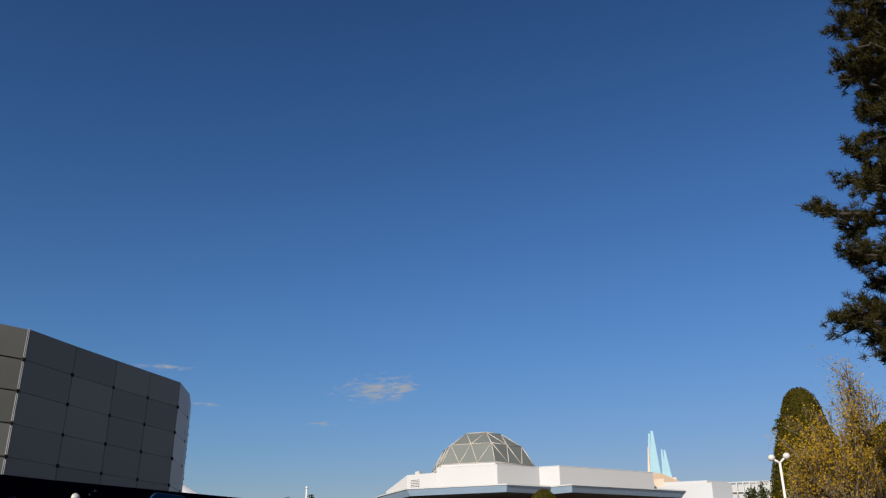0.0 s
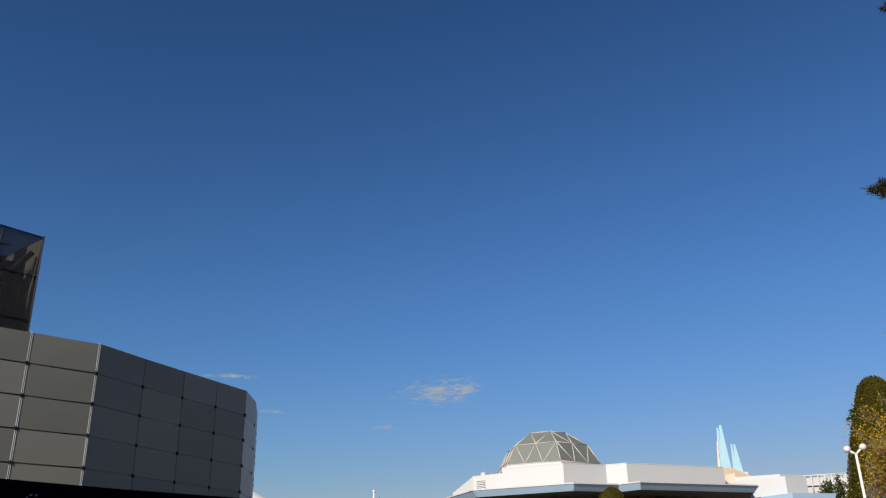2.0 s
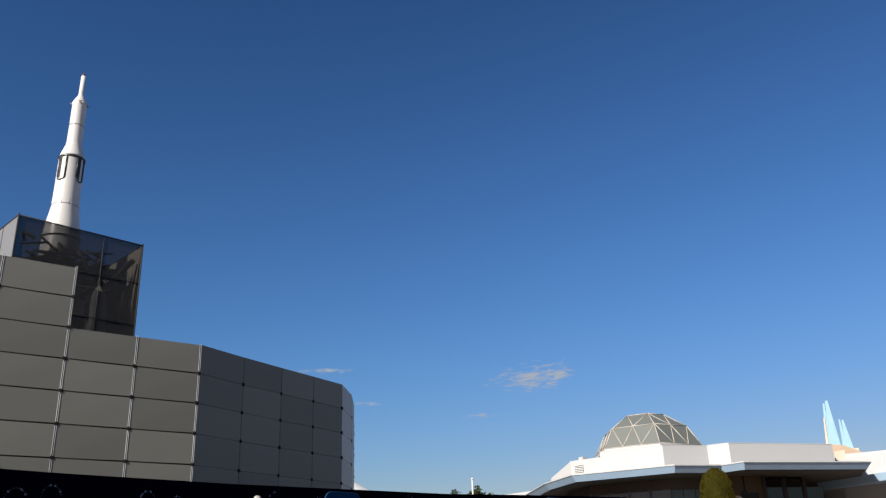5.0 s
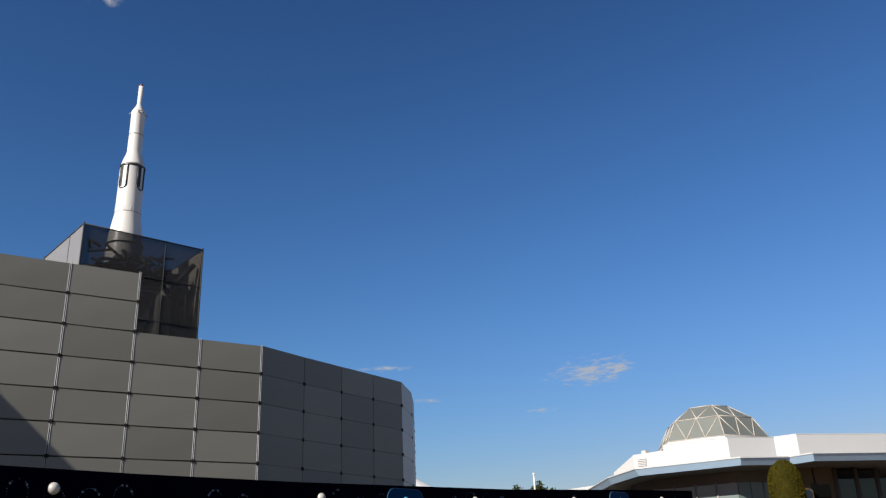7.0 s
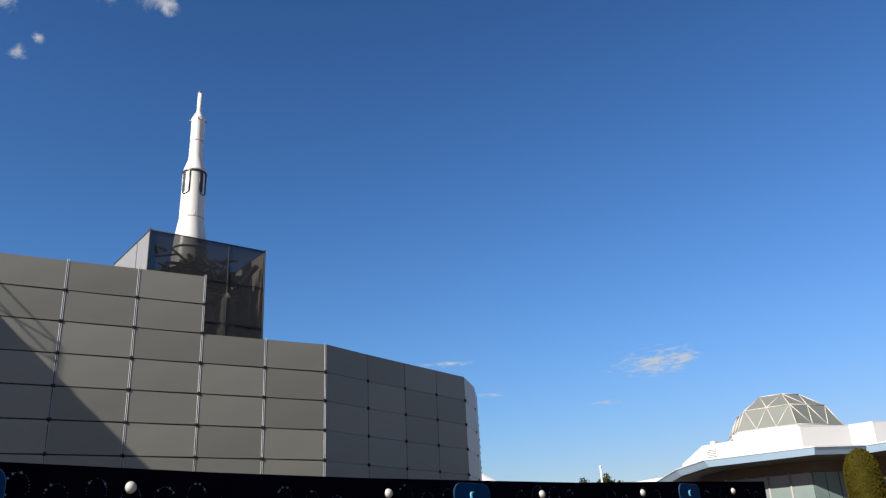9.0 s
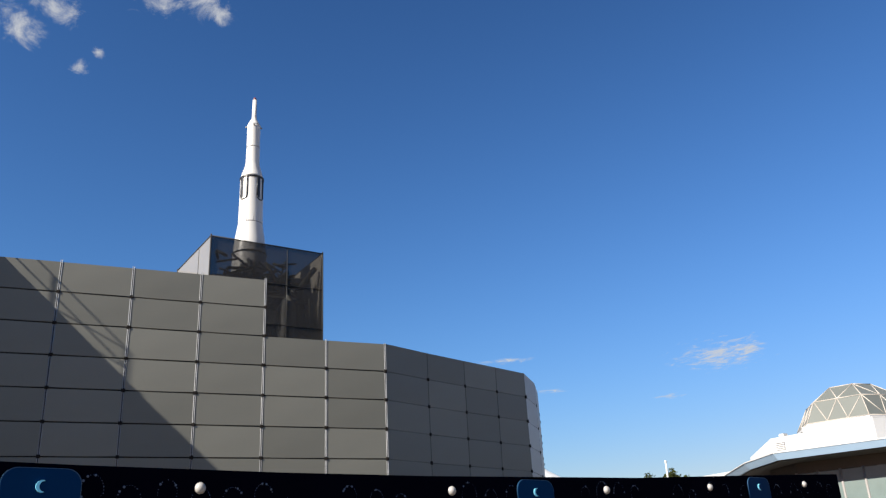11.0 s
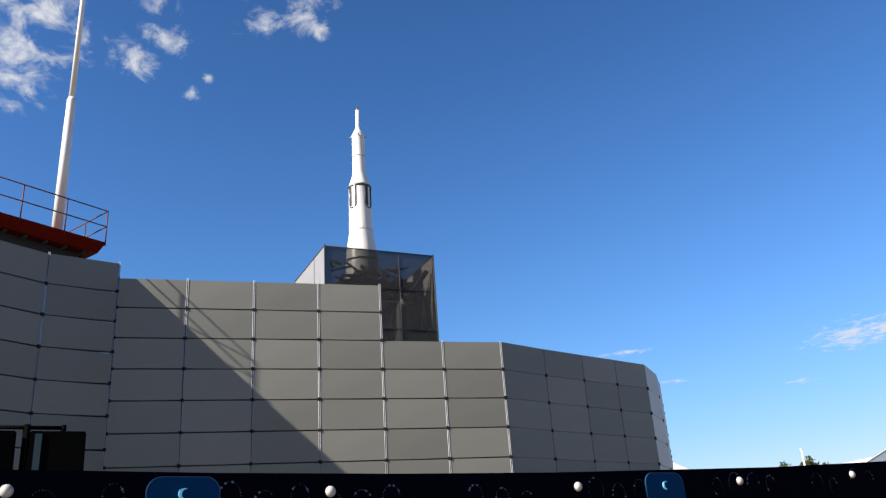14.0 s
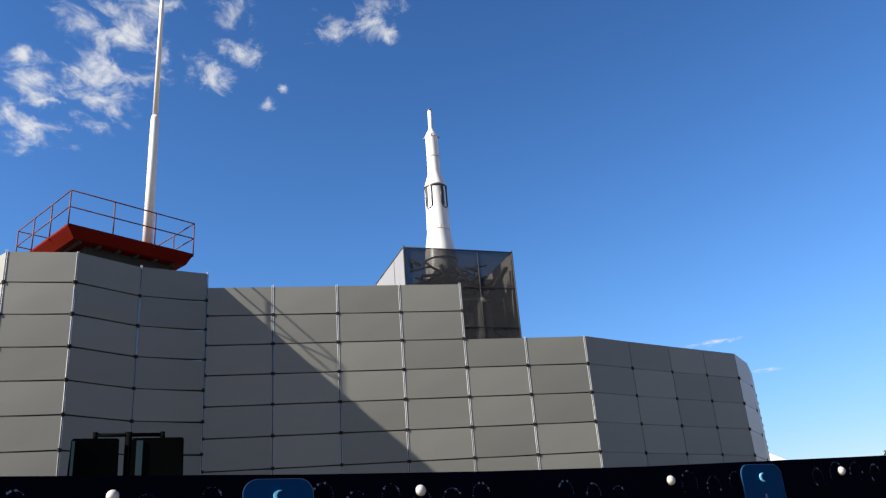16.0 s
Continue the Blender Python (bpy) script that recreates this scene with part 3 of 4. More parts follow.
for s in (-6.2, -2.75, 0.87, 4.49, 8.47, 12.02, 15.18, 18.89):
    ball = thing("ball_ornament", "white half-ball ornament on the navy hoarding", "ornament", group="balls along the hoarding", at=fp(s, fence_top(s) - 0.215, 0.002))
    bm = bmesh.new()
    bmesh.ops.create_uvsphere(bm, u_segments=20, v_segments=12, radius=0.070)
    part("ball", bm, M_BALL, ball, smooth=True)
    bm = bmesh.new()
    tube(bm, FN * -0.002, FN * 0.03, 0.05, n=14)
    part("socket", bm, M_STEEL, ball)
for s in (-4.9, 2.68, 10.25, 16.98):
    sign = thing("moon_sign", "deep blue rounded sign with a sky-blue crescent", "sign", group="blue signs along the hoarding", at=fp(s, fence_top(s) - 0.055, 0.003))
    m = Matrix(((FDIR.x, FN.x, 0, 0), (FDIR.y, FN.y, 0, 0), (0, 0, 1, 0), (0, 0, 0, 1)))
    for nm, grow, y0, y1, mt in (("edge", 0.008, 0.0, 0.018, M_SIGN_EDGE), ("face", 0.0, 0.0, 0.022, M_SIGN)):
        w, h, r = 0.41 + grow, 1.3, 0.17
        bm = bmesh.new()
        ring = [(-w, -h), (w, -h)] + [(w - r + r * math.cos(t), grow - r + r * math.sin(t)) for t in [j * math.pi / 16 for j in range(9)]] + [(-w + r - r * math.sin(t), grow - r + r * math.cos(t)) for t in [j * math.pi / 16 for j in range(9)]]
        lo = [bm.verts.new(m @ Vector((x, y0, z))) for x, z in ring]
        hi = [bm.verts.new(m @ Vector((x, y1, z))) for x, z in ring]
        bm.faces.new(lo)
        bm.faces.new(hi)
        for i in range(len(ring)):
            j = (i + 1) % len(ring)
            bm.faces.new((lo[i], lo[j], hi[j], hi[i]))
        bmesh.ops.recalc_face_normals(bm, faces=bm.faces[:])
        plate = part(nm, bm, mt, sign)
    bm = bmesh.new()
    outer = [(0.066 * math.cos(t), 0.066 * math.sin(t)) for t in [radians(60 + 240 * k / 14) for k in range(15)]]
    inner = [(0.030 + 0.058 * math.cos(t), 0.058 * math.sin(t)) for t in [radians(268 - 176 * k / 12) for k in range(13)]]
    ring2 = outer + inner
    lo = [bm.verts.new(m @ Vector((x, 0.020, z - 0.19))) for x, z in ring2]
    hi = [bm.verts.new(m @ Vector((x, 0.040, z - 0.19))) for x, z in ring2]
    bm.faces.new(lo)
    bm.faces.new(hi)
    for i in range(len(ring2)):
        j = (i + 1) % len(ring2)
        bm.faces.new((lo[i], lo[j], hi[j], hi[i]))
    bmesh.ops.recalc_face_normals(bm, faces=bm.faces[:])
    part("crescent", bm, M_MOON, plate, "sky-blue crescent")
    bm = bmesh.new()
    box(bm, (-0.02, 0.022, -0.62), (0.02, 0.028, -0.44), m)
    part("mark", bm, M_STAR, plate, "pale unreadable mark")

srng = random.Random(7)
vs, fs = [], []


def dot(s, z, r):
    c = fp(s, z, 0.003)
    i = len(vs)
    for k in range(6):
        a = k * math.tau / 6
        vs.append(tuple(c + FDIR * r * math.cos(a) + Vector((0, 0, r * math.sin(a)))))
    vs.append(tuple(c + FN * 0.003))
    fs.extend((i + k, i + (k + 1) % 6, i + 6) for k in range(6))


s = -5.0
while s < 20.2:
    z = fence_top(s) - srng.uniform(0.26, 0.40)
    rad = srng.uniform(0.11, 0.16)
    a0 = srng.uniform(-0.5, 0.3)
    for k in range(srng.randint(13, 20)):
        a = a0 + k * 0.23
        if srng.random() < 0.85:
            dot(s + rad * math.cos(a), z + rad * 1.25 * math.sin(a), srng.choice((0.004, 0.005, 0.006, 0.008, 0.016)))
    for k in range(3):
        dot(s + srng.uniform(-0.4, 0.4), z + srng.uniform(-0.3, 0.02), 0.004)
    s += srng.choice((0.42, 0.45, 0.7, 1.3))
me = bpy.data.meshes.new("star_dots")
me.from_pydata(vs, [], fs)
me.materials.append(M_STAR)
dots = new("star_dots", me)
dots.parent = hoarding
dots["label"] = "pale printed dots in loops"
dots["kind"] = "stuff"

# ---- pair of black cabinets on a bar behind the hoarding ----
KD = 16.0
cab = thing("floodlight_pair", "two black hooded cabinets on a bar above the hoarding", "floodlight", at=(0, 0, 0))


def kp(az, el, d=KD):
    return plan(az, d, 1.6 + d * math.tan(radians(el)))


for a0, a1, b0, mt in ((-13.64, -10.85, -13.80, M_SPEAKER), (-10.14, -6.96, -10.2, M_SPEAKER)):
    bm = bmesh.new()
    p0, p1 = kp(a0, 10.25), kp(a1, 10.25)
    d = (p1 - p0).normalized()
    n = Vector((-d.y, d.x, 0))
    q = [p0, p1, p1 + n * 0.5 - d * 0.05, p0 + n * 0.5 + d * 0.05]
    hi = [bm.verts.new(p) for p in q]
    lo = [bm.verts.new(Vector((p.x, p.y, 3.3)) + (d * -0.04 if i in (0, 3) else d * 0.02)) for i, p in enumerate(q)]
    bm.faces.new(hi)
    bm.faces.new(lo[::-1])
    for i in range(4):
        j = (i + 1) % 4
        bm.faces.new((lo[i], lo[j], hi[j], hi[i]))
    bmesh.ops.recalc_face_normals(bm, faces=bm.faces[:])
    bmesh.ops.bevel(bm, geom=bm.edges[:], offset=0.02, segments=2, affect="EDGES")
    case = part("cabinet", bm, mt, cab)
    bm = bmesh.new()
    g0 = p0.lerp(p1, 0.02 if a0 < -12 else 0.10) - n * 0.012
    g1 = p0.lerp(p1, 0.08 if a0 < -12 else 0.22) - n * 0.012
    slab(bm, g0, g1, 3.36, p0.z - 0.05, 0.01)
    part("glass_strip", bm, M_PEARL, case, "green-black glass strip")
bm = bmesh.new()
tube(bm, kp(-12.43, 10.55) + Vector((0, 0.2, 0)), kp(-8.39, 10.55) + Vector((0, 0.2, 0)), 0.035)
part("bar", bm, M_SPEAKER, cab)
for az in (-12.43, -10.45, -8.39):
    bm = bmesh.new()
    p = kp(az, 10.55) + Vector((0, 0.2, 0))
    tube(bm, (p.x, p.y, 0 if az == -10.45 else p.z - 0.16), (p.x, p.y, p.z + 0.05), 0.06 if az == -10.45 else 0.045, n=10)
    part("post" if az == -10.45 else "bracket", bm, M_SPEAKER, cab)

# ---- white pavilion with the geodesic dome ----
pav = thing("pavilion", "white flat-roofed pavilion with pale blue eaves and a geodesic dome", "building", kind="")
EZ = 4.46
eave = [plan(41.6, 31.5), plan(42.91, 28.0), plan(44.7, 25.95), plan(51.27, 25.0), plan(54.1, 25.8), plan(55.48, 25.4), plan(62.6, 28.0), plan(61.6, 35), plan(52, 44)]
cen = Vector((24.0, 20.5, 0))


def tapered(bm, low, high, z0, z1):
    lo2 = [bm.verts.new((p.x, p.y, z0)) for p in low]
    hi2 = [bm.verts.new((p.x, p.y, z1)) for p in high]
    bm.faces.new(lo2[::-1])
    bm.faces.new(hi2)
    for i in range(len(low)):
        j = (i + 1) % len(low)
        bm.faces.new((lo2[i], lo2[j], hi2[j], hi2[i]))
    bmesh.ops.recalc_face_normals(bm, faces=bm.faces[:])
    return bm


def shrink(ps, k):
    """The outline moved inwards by k metres on every side."""
    out = []
    n = len(ps)
    for i in range(n):
        a, b, c = ps[i - 1], ps[i], ps[(i + 1) % n]
        d0, d1 = (b - a).normalized(), (c - b).normalized()
        n0, n1 = Vector((-d0.y, d0.x, 0)), Vector((-d1.y, d1.x, 0))
        m = (n0 + n1) / max(0.3, 1 + n0.dot(n1))
        out.append(b + m * k)
    return out


bm = bmesh.new()
tapered(bm, shrink(eave, 0.14), eave, EZ - 0.20, EZ - 0.02)
part("eave_fascia", bm, M_FASCIA, pav, "pale blue eave fascia")
bm = bmesh.new()
prism(bm, shrink(eave, -0.01), EZ - 0.02, EZ)
part("eave_edge", bm, M_LOUVRE, pav, "thin grey eave edge")


def inset(ps, k):
    return [cen + (p - cen) * k for p in ps]


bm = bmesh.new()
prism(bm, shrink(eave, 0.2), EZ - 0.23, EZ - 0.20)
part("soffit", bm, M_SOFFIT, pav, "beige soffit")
bm = bmesh.new()
prism(bm, inset(eave, 0.995), EZ, EZ + 0.02)
part("roof", bm, M_ROOF, pav)
UZ = 5.175
upper = [plan(46.65, 26.8), plan(50.66, 26.2), plan(53.41, 27.0), plan(54.73, 26.8), plan(60.67, 29.1), plan(60.4, 34), plan(48.6, 36)]
bm = bmesh.new()
prism(bm, upper, EZ, UZ)
part("parapet", bm, M_WHITE, pav)
bm = bmesh.new()
prism(bm, shrink(upper, -0.006), UZ, UZ + 0.018)
part("coping", bm, M_LOUVRE, pav, "thin grey coping")
# stepped low walls and louvre
VD = 27.6
v = [plan(44.7, VD), plan(46.75, VD - 0.6), plan(48.5, 33), plan(45.4, 33)]
bm = bmesh.new()
prism(bm, v, EZ, EZ + 0.60)
part("low_wall", bm, M_WHITE, pav)
bm = bmesh.new()
a, b = plan(43.35, VD + 0.9), plan(44.7, VD)
d = (b - a)
n = Vector((-d.y, d.x, 0)).normalized() * 1.5
q = [bm.verts.new((p.x, p.y, z)) for p, z in ((a, EZ), (b, EZ), (b, EZ + 0.59), (a, EZ + 0.20))]
r = [bm.verts.new((p.x + n.x, p.y + n.y, z)) for p, z in ((a, EZ), (b, EZ), (b, EZ + 0.59), (a, EZ + 0.20))]
bm.faces.new(q)
bm.faces.new(r[::-1])
for i in range(4):
    j = (i + 1) % 4
    bm.faces.new((q[i], r[i], r[j], q[j]))
bmesh.ops.recalc_face_normals(bm, faces=bm.faces[:])
part("sloped_wall", bm, M_WHITE, pav)
lv0, lv1 = plan(44.92, VD - 0.10), plan(45.48, VD - 0.27)
for k in range(8):
    bm = bmesh.new()
    z = EZ + 0.08 + k * 0.05
    slab(bm, lv0, lv1, z, z + 0.028, 0.03)
    part("louvre_slat", bm, M_LOUVRE, pav)
bm = bmesh.new()
bx = plan(45.5, VD + 0.1)
box(bm, (bx.x - 0.1, bx.y - 0.1, EZ + 0.60), (bx.x + 0.1, bx.y + 0.1, EZ + 0.72), bevel=0.02)
part("roof_vent", bm, M_LOUVRE, pav, "small grey roof vent")
# lower walls, glass and columns
low = inset(eave, 0.80)
bm = bmesh.new()
prism(bm, inset(eave, 0.74), 0, EZ - 0.27)
part("inner_wall", bm, M_STEEL, pav, "dark inner wall")
for i in range(1, 3):
    a, b = low[i], low[i + 1]
    n = 4 if i == 2 else 3
    for k in range(n):
        p, q2 = a.lerp(b, (k + 0.03) / n), a.lerp(b, (k + 0.97) / n)
        bm = bmesh.new()
        slab(bm, p, q2, 0.5, 3.92, 0.03)
        part("window_pane", bm, M_GLASS, pav, "grey glass pane")
        bm = bmesh.new()
        m2 = a.lerp(b, k / n)
        tube(bm, (m2.x, m2.y, 0), (m2.x, m2.y, 3.95), 0.035, n=6)
        part("mullion", bm, M_GREY, pav)
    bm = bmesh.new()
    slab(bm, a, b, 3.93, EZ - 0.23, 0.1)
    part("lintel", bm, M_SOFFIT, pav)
    bm = bmesh.new()
    slab(bm, a, b, 0, 0.5, 0.1)
    part("plinth", bm, M_WHITE, pav)
a, b = low[3], low[4]
for k in range(3):
    bm = bmesh.new()
    slab(bm, a.lerp(b, (k + 0.03) / 3), a.lerp(b, (k + 0.97) / 3), 0.2, 3.92, 0.03)
    part("window_pane", bm, M_GLASS, pav, "grey glass pane")
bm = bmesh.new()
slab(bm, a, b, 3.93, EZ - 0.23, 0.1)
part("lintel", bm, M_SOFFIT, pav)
a, b = low[4], low[5]
bm = bmesh.new()
slab(bm, a, b, 0, EZ - 0.27, 0.15)
part("corner_wall", bm, M_BEIGE, pav, "ochre corner wall")
a, b = low[5], low[6]
for k in range(5):
    p, q2 = a.lerp(b, (k + 0.04) / 5), a.lerp(b, (k + 0.96) / 5)
    bm = bmesh.new()
    if k < 2:
        slab(bm, p, q2, 0, EZ - 0.23, 0.15)
        part("corner_wall", bm, M_BEIGE, pav, "ochre corner wall")
    else:
        slab(bm, p, q2, 0.1, 3.9, 0.03)
        part("window_pane", bm, M_DARKGLASS, pav, "dark glass pane")
        bm = bmesh.new()
        m2 = a.lerp(b, k / 5)
        tube(bm, (m2.x, m2.y, 0), (m2.x, m2.y, EZ - 0.26), 0.07, n=10)
        part("mullion", bm, M_SOFFIT, pav)
for az, d in ((46.65, 27.2), (50.52, 26.5)):
    bm = bmesh.new()
    p = plan(az, d)
    tube(bm, (p.x, p.y, 0), (p.x, p.y, EZ - 0.25), 0.11, n=16)
    part("column", bm, M_COLUMN, pav, "round pale column")

# geodesic dome
DC = plan(49.68, 28.1)
dome = thing("dome", "faceted geodesic dome of grey panes and cream ribs", "dome", at=(DC.x, DC.y, UZ + 0.03))
rot = radians(-6.5)


def ring(r, z, n, turn=0.0):
    return [Vector((r * math.cos(rot + turn + i * math.tau / n), r * math.sin(rot + turn + i * math.tau / n), z)) for i in range(n)]


R0, R1, R2 = ring(1.74, 0.08, 6), ring(1.34, 0.72, 6), ring(0.66, 1.16, 6)
apex = Vector((0, 0, 1.23))
tris, ribs = [], []
for i in range(6):
    j = (i + 1) % 6
    m0, m1 = R0[i].lerp(R0[j], 0.34), R0[i].lerp(R0[j], 0.67)
    t1 = u1 = R1[i].lerp(R1[j], 0.5)
    tris += [(R0[i], m0, R1[i]), (m0, t1, R1[i]), (m0, m1, t1), (m1, R1[j], t1), (m1, R0[j], R1[j])]
    ribs += [(R0[i], R1[i]), (m0, R1[i]), (m0, t1), (m1, t1), (m1, R1[j]), (R1[i], R1[j]), (R0[i], R0[j])]
    tris += [(R1[i], u1, R2[i]), (u1, R1[j], R2[j]), (u1, R2[j], R2[i]), (R2[i], R2[j], apex)]
    ribs += [(R1[i], R2[i]), (u1, R2[i]), (u1, R2[j]), (R2[i], R2[j]), (R2[i], apex)]
for t in tris:
    bm = bmesh.new()
    c = sum(t, Vector()) / 3
    nrm = (t[1] - t[0]).cross(t[2] - t[0]).normalized()
    o = [bm.verts.new(c + (p - c) * 0.97) for p in t]
    i2 = [bm.verts.new(c + (p - c) * 0.97 - nrm * 0.02) for p in t]
    bm.faces.new(o)
    bm.faces.new(i2[::-1])
    for k in range(3):
        bm.faces.new((o[k], i2[k], i2[(k + 1) % 3], o[(k + 1) % 3]))
    part("pane", bm, M_PANE, dome)
for a, b in ribs:
    bm = bmesh.new()
    tube(bm, a, b, 0.017, n=6)
    part("rib", bm, M_RIB, dome, "cream rib")
bm = bmesh.new()
prism(bm, ring(1.75, 0, 6), 0.0, 0.075)
part("kerb", bm, M_WHITE, dome, "white kerb")

# ---- white blocks, spires and rails beyond ----
blk = thing("annex", "white stepped annex blocks beside the pavilion", "building")
P0, P1 = Vector((29.7, 16.5, 0)), Vector((30.4, 14.87, 0))
dn = Vector((0.94, -0.33, 0))
bm = bmesh.new()
prism(bm, [P0, P1, P1 + dn * 1.0, P1 + dn * 1.0 + Vector((2, 5, 0)), P0 + Vector((2, 4, 0))], 0, 5.40)
part("upper_block", bm, M_WHITE, blk)
L0, L1 = plan(60.9, 31.0), plan(64.2, 30.2)
bm = bmesh.new()
prism(bm, [L0, L1, L1 + dn * 0.9, L1 + dn * 0.9 + Vector((1, 3, 0)), L0 + Vector((1, 3, 0))], 0, 4.92)
part("lower_block", bm, M_WHITE, blk)
low_eave = [plan(59.4, 31.0), plan(64.45, 28.6), plan(66.9, 29.6), plan(66.9, 33), plan(60.2, 34)]
bm = bmesh.new()
tapered(bm, shrink(low_eave, 0.08), low_eave, 4.02, 4.24)
part("low_eave", bm, M_FASCIA, blk, "pale blue eave")
bm = bmesh.new()
prism(bm, [plan(60.7, 31.2), plan(61.3, 31.0), plan(61.3, 33), plan(60.7, 33)], 0, 5.2)
part("cream_wall", bm, M_CREAM, blk)

sal = thing("salmon_roof", "salmon-coloured sloped roof behind the pavilion", "roof")
bm = bmesh.new()
a, b, c = plan(60.3, 40), plan(61.3, 40), plan(62.65, 40)
va = [bm.verts.new((p.x, p.y, z)) for p, z in ((a, 4.5), (c, 4.5), (c, 5.95), (b, 6.45), (a, 6.55))]
vb = [bm.verts.new((p.x + 2, p.y + 3, z)) for p, z in ((a, 4.5), (c, 4.5), (c, 5.95), (b, 6.45), (a, 6.55))]
bm.faces.new(va)
bm.faces.new(vb[::-1])
for i in range(5):
    j = (i + 1) % 5
    bm.faces.new((va[i], vb[i], vb[j], va[j]))
bmesh.ops.recalc_face_normals(bm, faces=bm.faces[:])
part("roof_body", bm, M_SALMON, sal)
bm = bmesh.new()
prism(bm, [plan(60.5, 41), plan(61.9, 41), plan(61.9, 43), plan(60.5, 43)], 0, 4.5)
part("wall", bm, M_CREAM, sal)

spires = thing("spires", "cluster of pale blue and white pointed spires", "sculpture", at=(0, 0, 0))
SD = 60.0
sz = lambda el: 1.6 + SD * math.tan(radians(el))
for nm, a0, a1, t0, t1, el, mt in (("spire", 60.33, 60.62, 60.62, 60.72, 9.45, M_SPIRE), ("spire", 60.55, 61.20, 60.78, 60.92, 9.6, M_SPIRE), ("spire", 61.25, 61.50, 61.32, 61.40, 8.42, M_SPIRE), ("spire", 61.42, 61.85, 61.48, 61.58, 8.38, M_SPIRE), ("facing", 60.33, 60.50, 60.50, 60.57, 8.6, M_CREAM)):
    bm = bmesh.new()
    dd = 0.0 if nm == "spire" else -0.06
    zb = sz(6.6)
    lo = [plan(a0, SD + dd, zb), plan(a1, SD + dd, zb), plan(a1, SD + 1.2, zb), plan(a0, SD + 1.2, zb)]
    hi = [plan(t0, SD + dd, sz(el)), plan(t1, SD + dd, sz(el)), plan(t1, SD + 0.3, sz(el)), plan(t0, SD + 0.3, sz(el))]
    l2, h2 = [bm.verts.new(p) for p in lo], [bm.verts.new(p) for p in hi]
    bm.faces.new(l2[::-1])
    bm.faces.new(h2)
    for i in range(4):
        j = (i + 1) % 4
        bm.faces.new((l2[i], l2[j], h2[j], h2[i]))
    part(nm, bm, mt, spires)
bm = bmesh.new()
prism(bm, [plan(60.1, SD - 0.6), plan(62.1, SD - 0.6), plan(62.1, SD + 2), plan(60.1, SD + 2)], 0, sz(6.6))
part("base", bm, M_CREAM, spires)

fence2 = thing("terrace_rail", "white terrace railing on the far annex", "railing")
FD = 40.0
q0, q1 = plan(64.9, FD, 5.1), plan(67.6, FD, 5.1)
bm = bmesh.new()
prism(bm, [plan(64.5, FD), plan(68.4, FD), plan(68.4, FD + 3), plan(64.5, FD + 3)], 0, 5.1)
part("terrace", bm, M_WHITE, fence2)
bm = bmesh.new()
slab(bm, plan(64.9, FD + 0.06), plan(67.6, FD + 0.06), 5.1, 5.9, 0.03)
part("infill", bm, M_ROOF, fence2, "grey infill sheet")
for z in (0.45, 0.85):
    bm = bmesh.new()
    tube(bm, q0 + Vector((0, 0, z)), q1 + Vector((0, 0, z)), 0.03, n=6)
    part("rail", bm, M_WHITE, fence2)
for k in range(8):
    p = q0.lerp(q1, k / 7)
    bm = bmesh.new()
    tube(bm, p, p + Vector((0, 0, 0.85)), 0.03, n=6)
    part("post", bm, M_WHITE, fence2)
bm = bmesh.new()
prism(bm, [plan(66.2, FD + 1), plan(68.6, FD + 1), plan(68.6, FD + 3), plan(66.2, FD + 3)], 5.1, 6.05)
part("penthouse", bm, M_WHITE, fence2)

# ---- far things between the buildings ----
tent = thing("tent_roof", "white peaked tent roof in the distance", "tent", at=plan(29.6, 80, 0))
bm = bmesh.new()
lathe(bm, [(5.6, 8.3), (3.4, 9.35), (1.6, 10.35), (0.5, 11.1), (0.05, 11.5)], (0, 0, 0), 12)
part("canopy", bm, M_TENT, tent)
bm = bmesh.new()
lathe(bm, [(5.2, 0), (5.2, 8.3)], (0, 0, 0), 12)
part("wall", bm, M_WHITE, tent)
farroof = thing("far_roof", "low white roof far behind the hoarding", "building")
bm = bmesh.new()
a, b = plan(39.2, 46), plan(43.2, 44)
va = [bm.verts.new((p.x, p.y, z)) for p, z in ((a, 0), (b, 0), (b, 5.85), (a, 5.75))]
vb = [bm.verts.new((p.x + 4, p.y + 6, z)) for p, z in ((a, 0), (b, 0), (b, 5.85), (a, 5.75))]
bm.faces.new(va)
bm.faces.new(vb[::-1])
for i in range(4):
    j = (i + 1) % 4
    bm.faces.new((va[i], vb[i], vb[j], va[j]))
bmesh.ops.recalc_face_normals(bm, faces=bm.faces[:])
part("roof_body", bm, M_WHITE, farroof)
pole = thing("flagpole", "thin white flagpole in the distance", "pole", at=plan(38.2, 50))
bm = bmesh.new()
tube(bm, (0, 0, 0), (0, 0, 7.1), 0.058, 0.045, n=10)
part("shaft", bm, M_ROCKET, pole)
bm = bmesh.new()
bmesh.ops.create_uvsphere(bm, u_segments=10, v_segments=6, radius=0.08)
bmesh.ops.translate(bm, verts=bm.verts[:], vec=(0, 0, 7.14))
part("finial", bm, M_ROCKET, pole, smooth=True)


def blob_points(rng, centre, rad, n, shell=0.75):
    out = []
    for _ in range(n):
        d = Vector((rng.gauss(0, 1), rng.gauss(0, 1), rng.gauss(0, 1))).normalized()
        k = rng.uniform(shell, 1.0)
        out.append(Vector(centre) + Vector((d.x * rad[0], d.y * rad[1], d.z * rad[2])) * k)
    return out


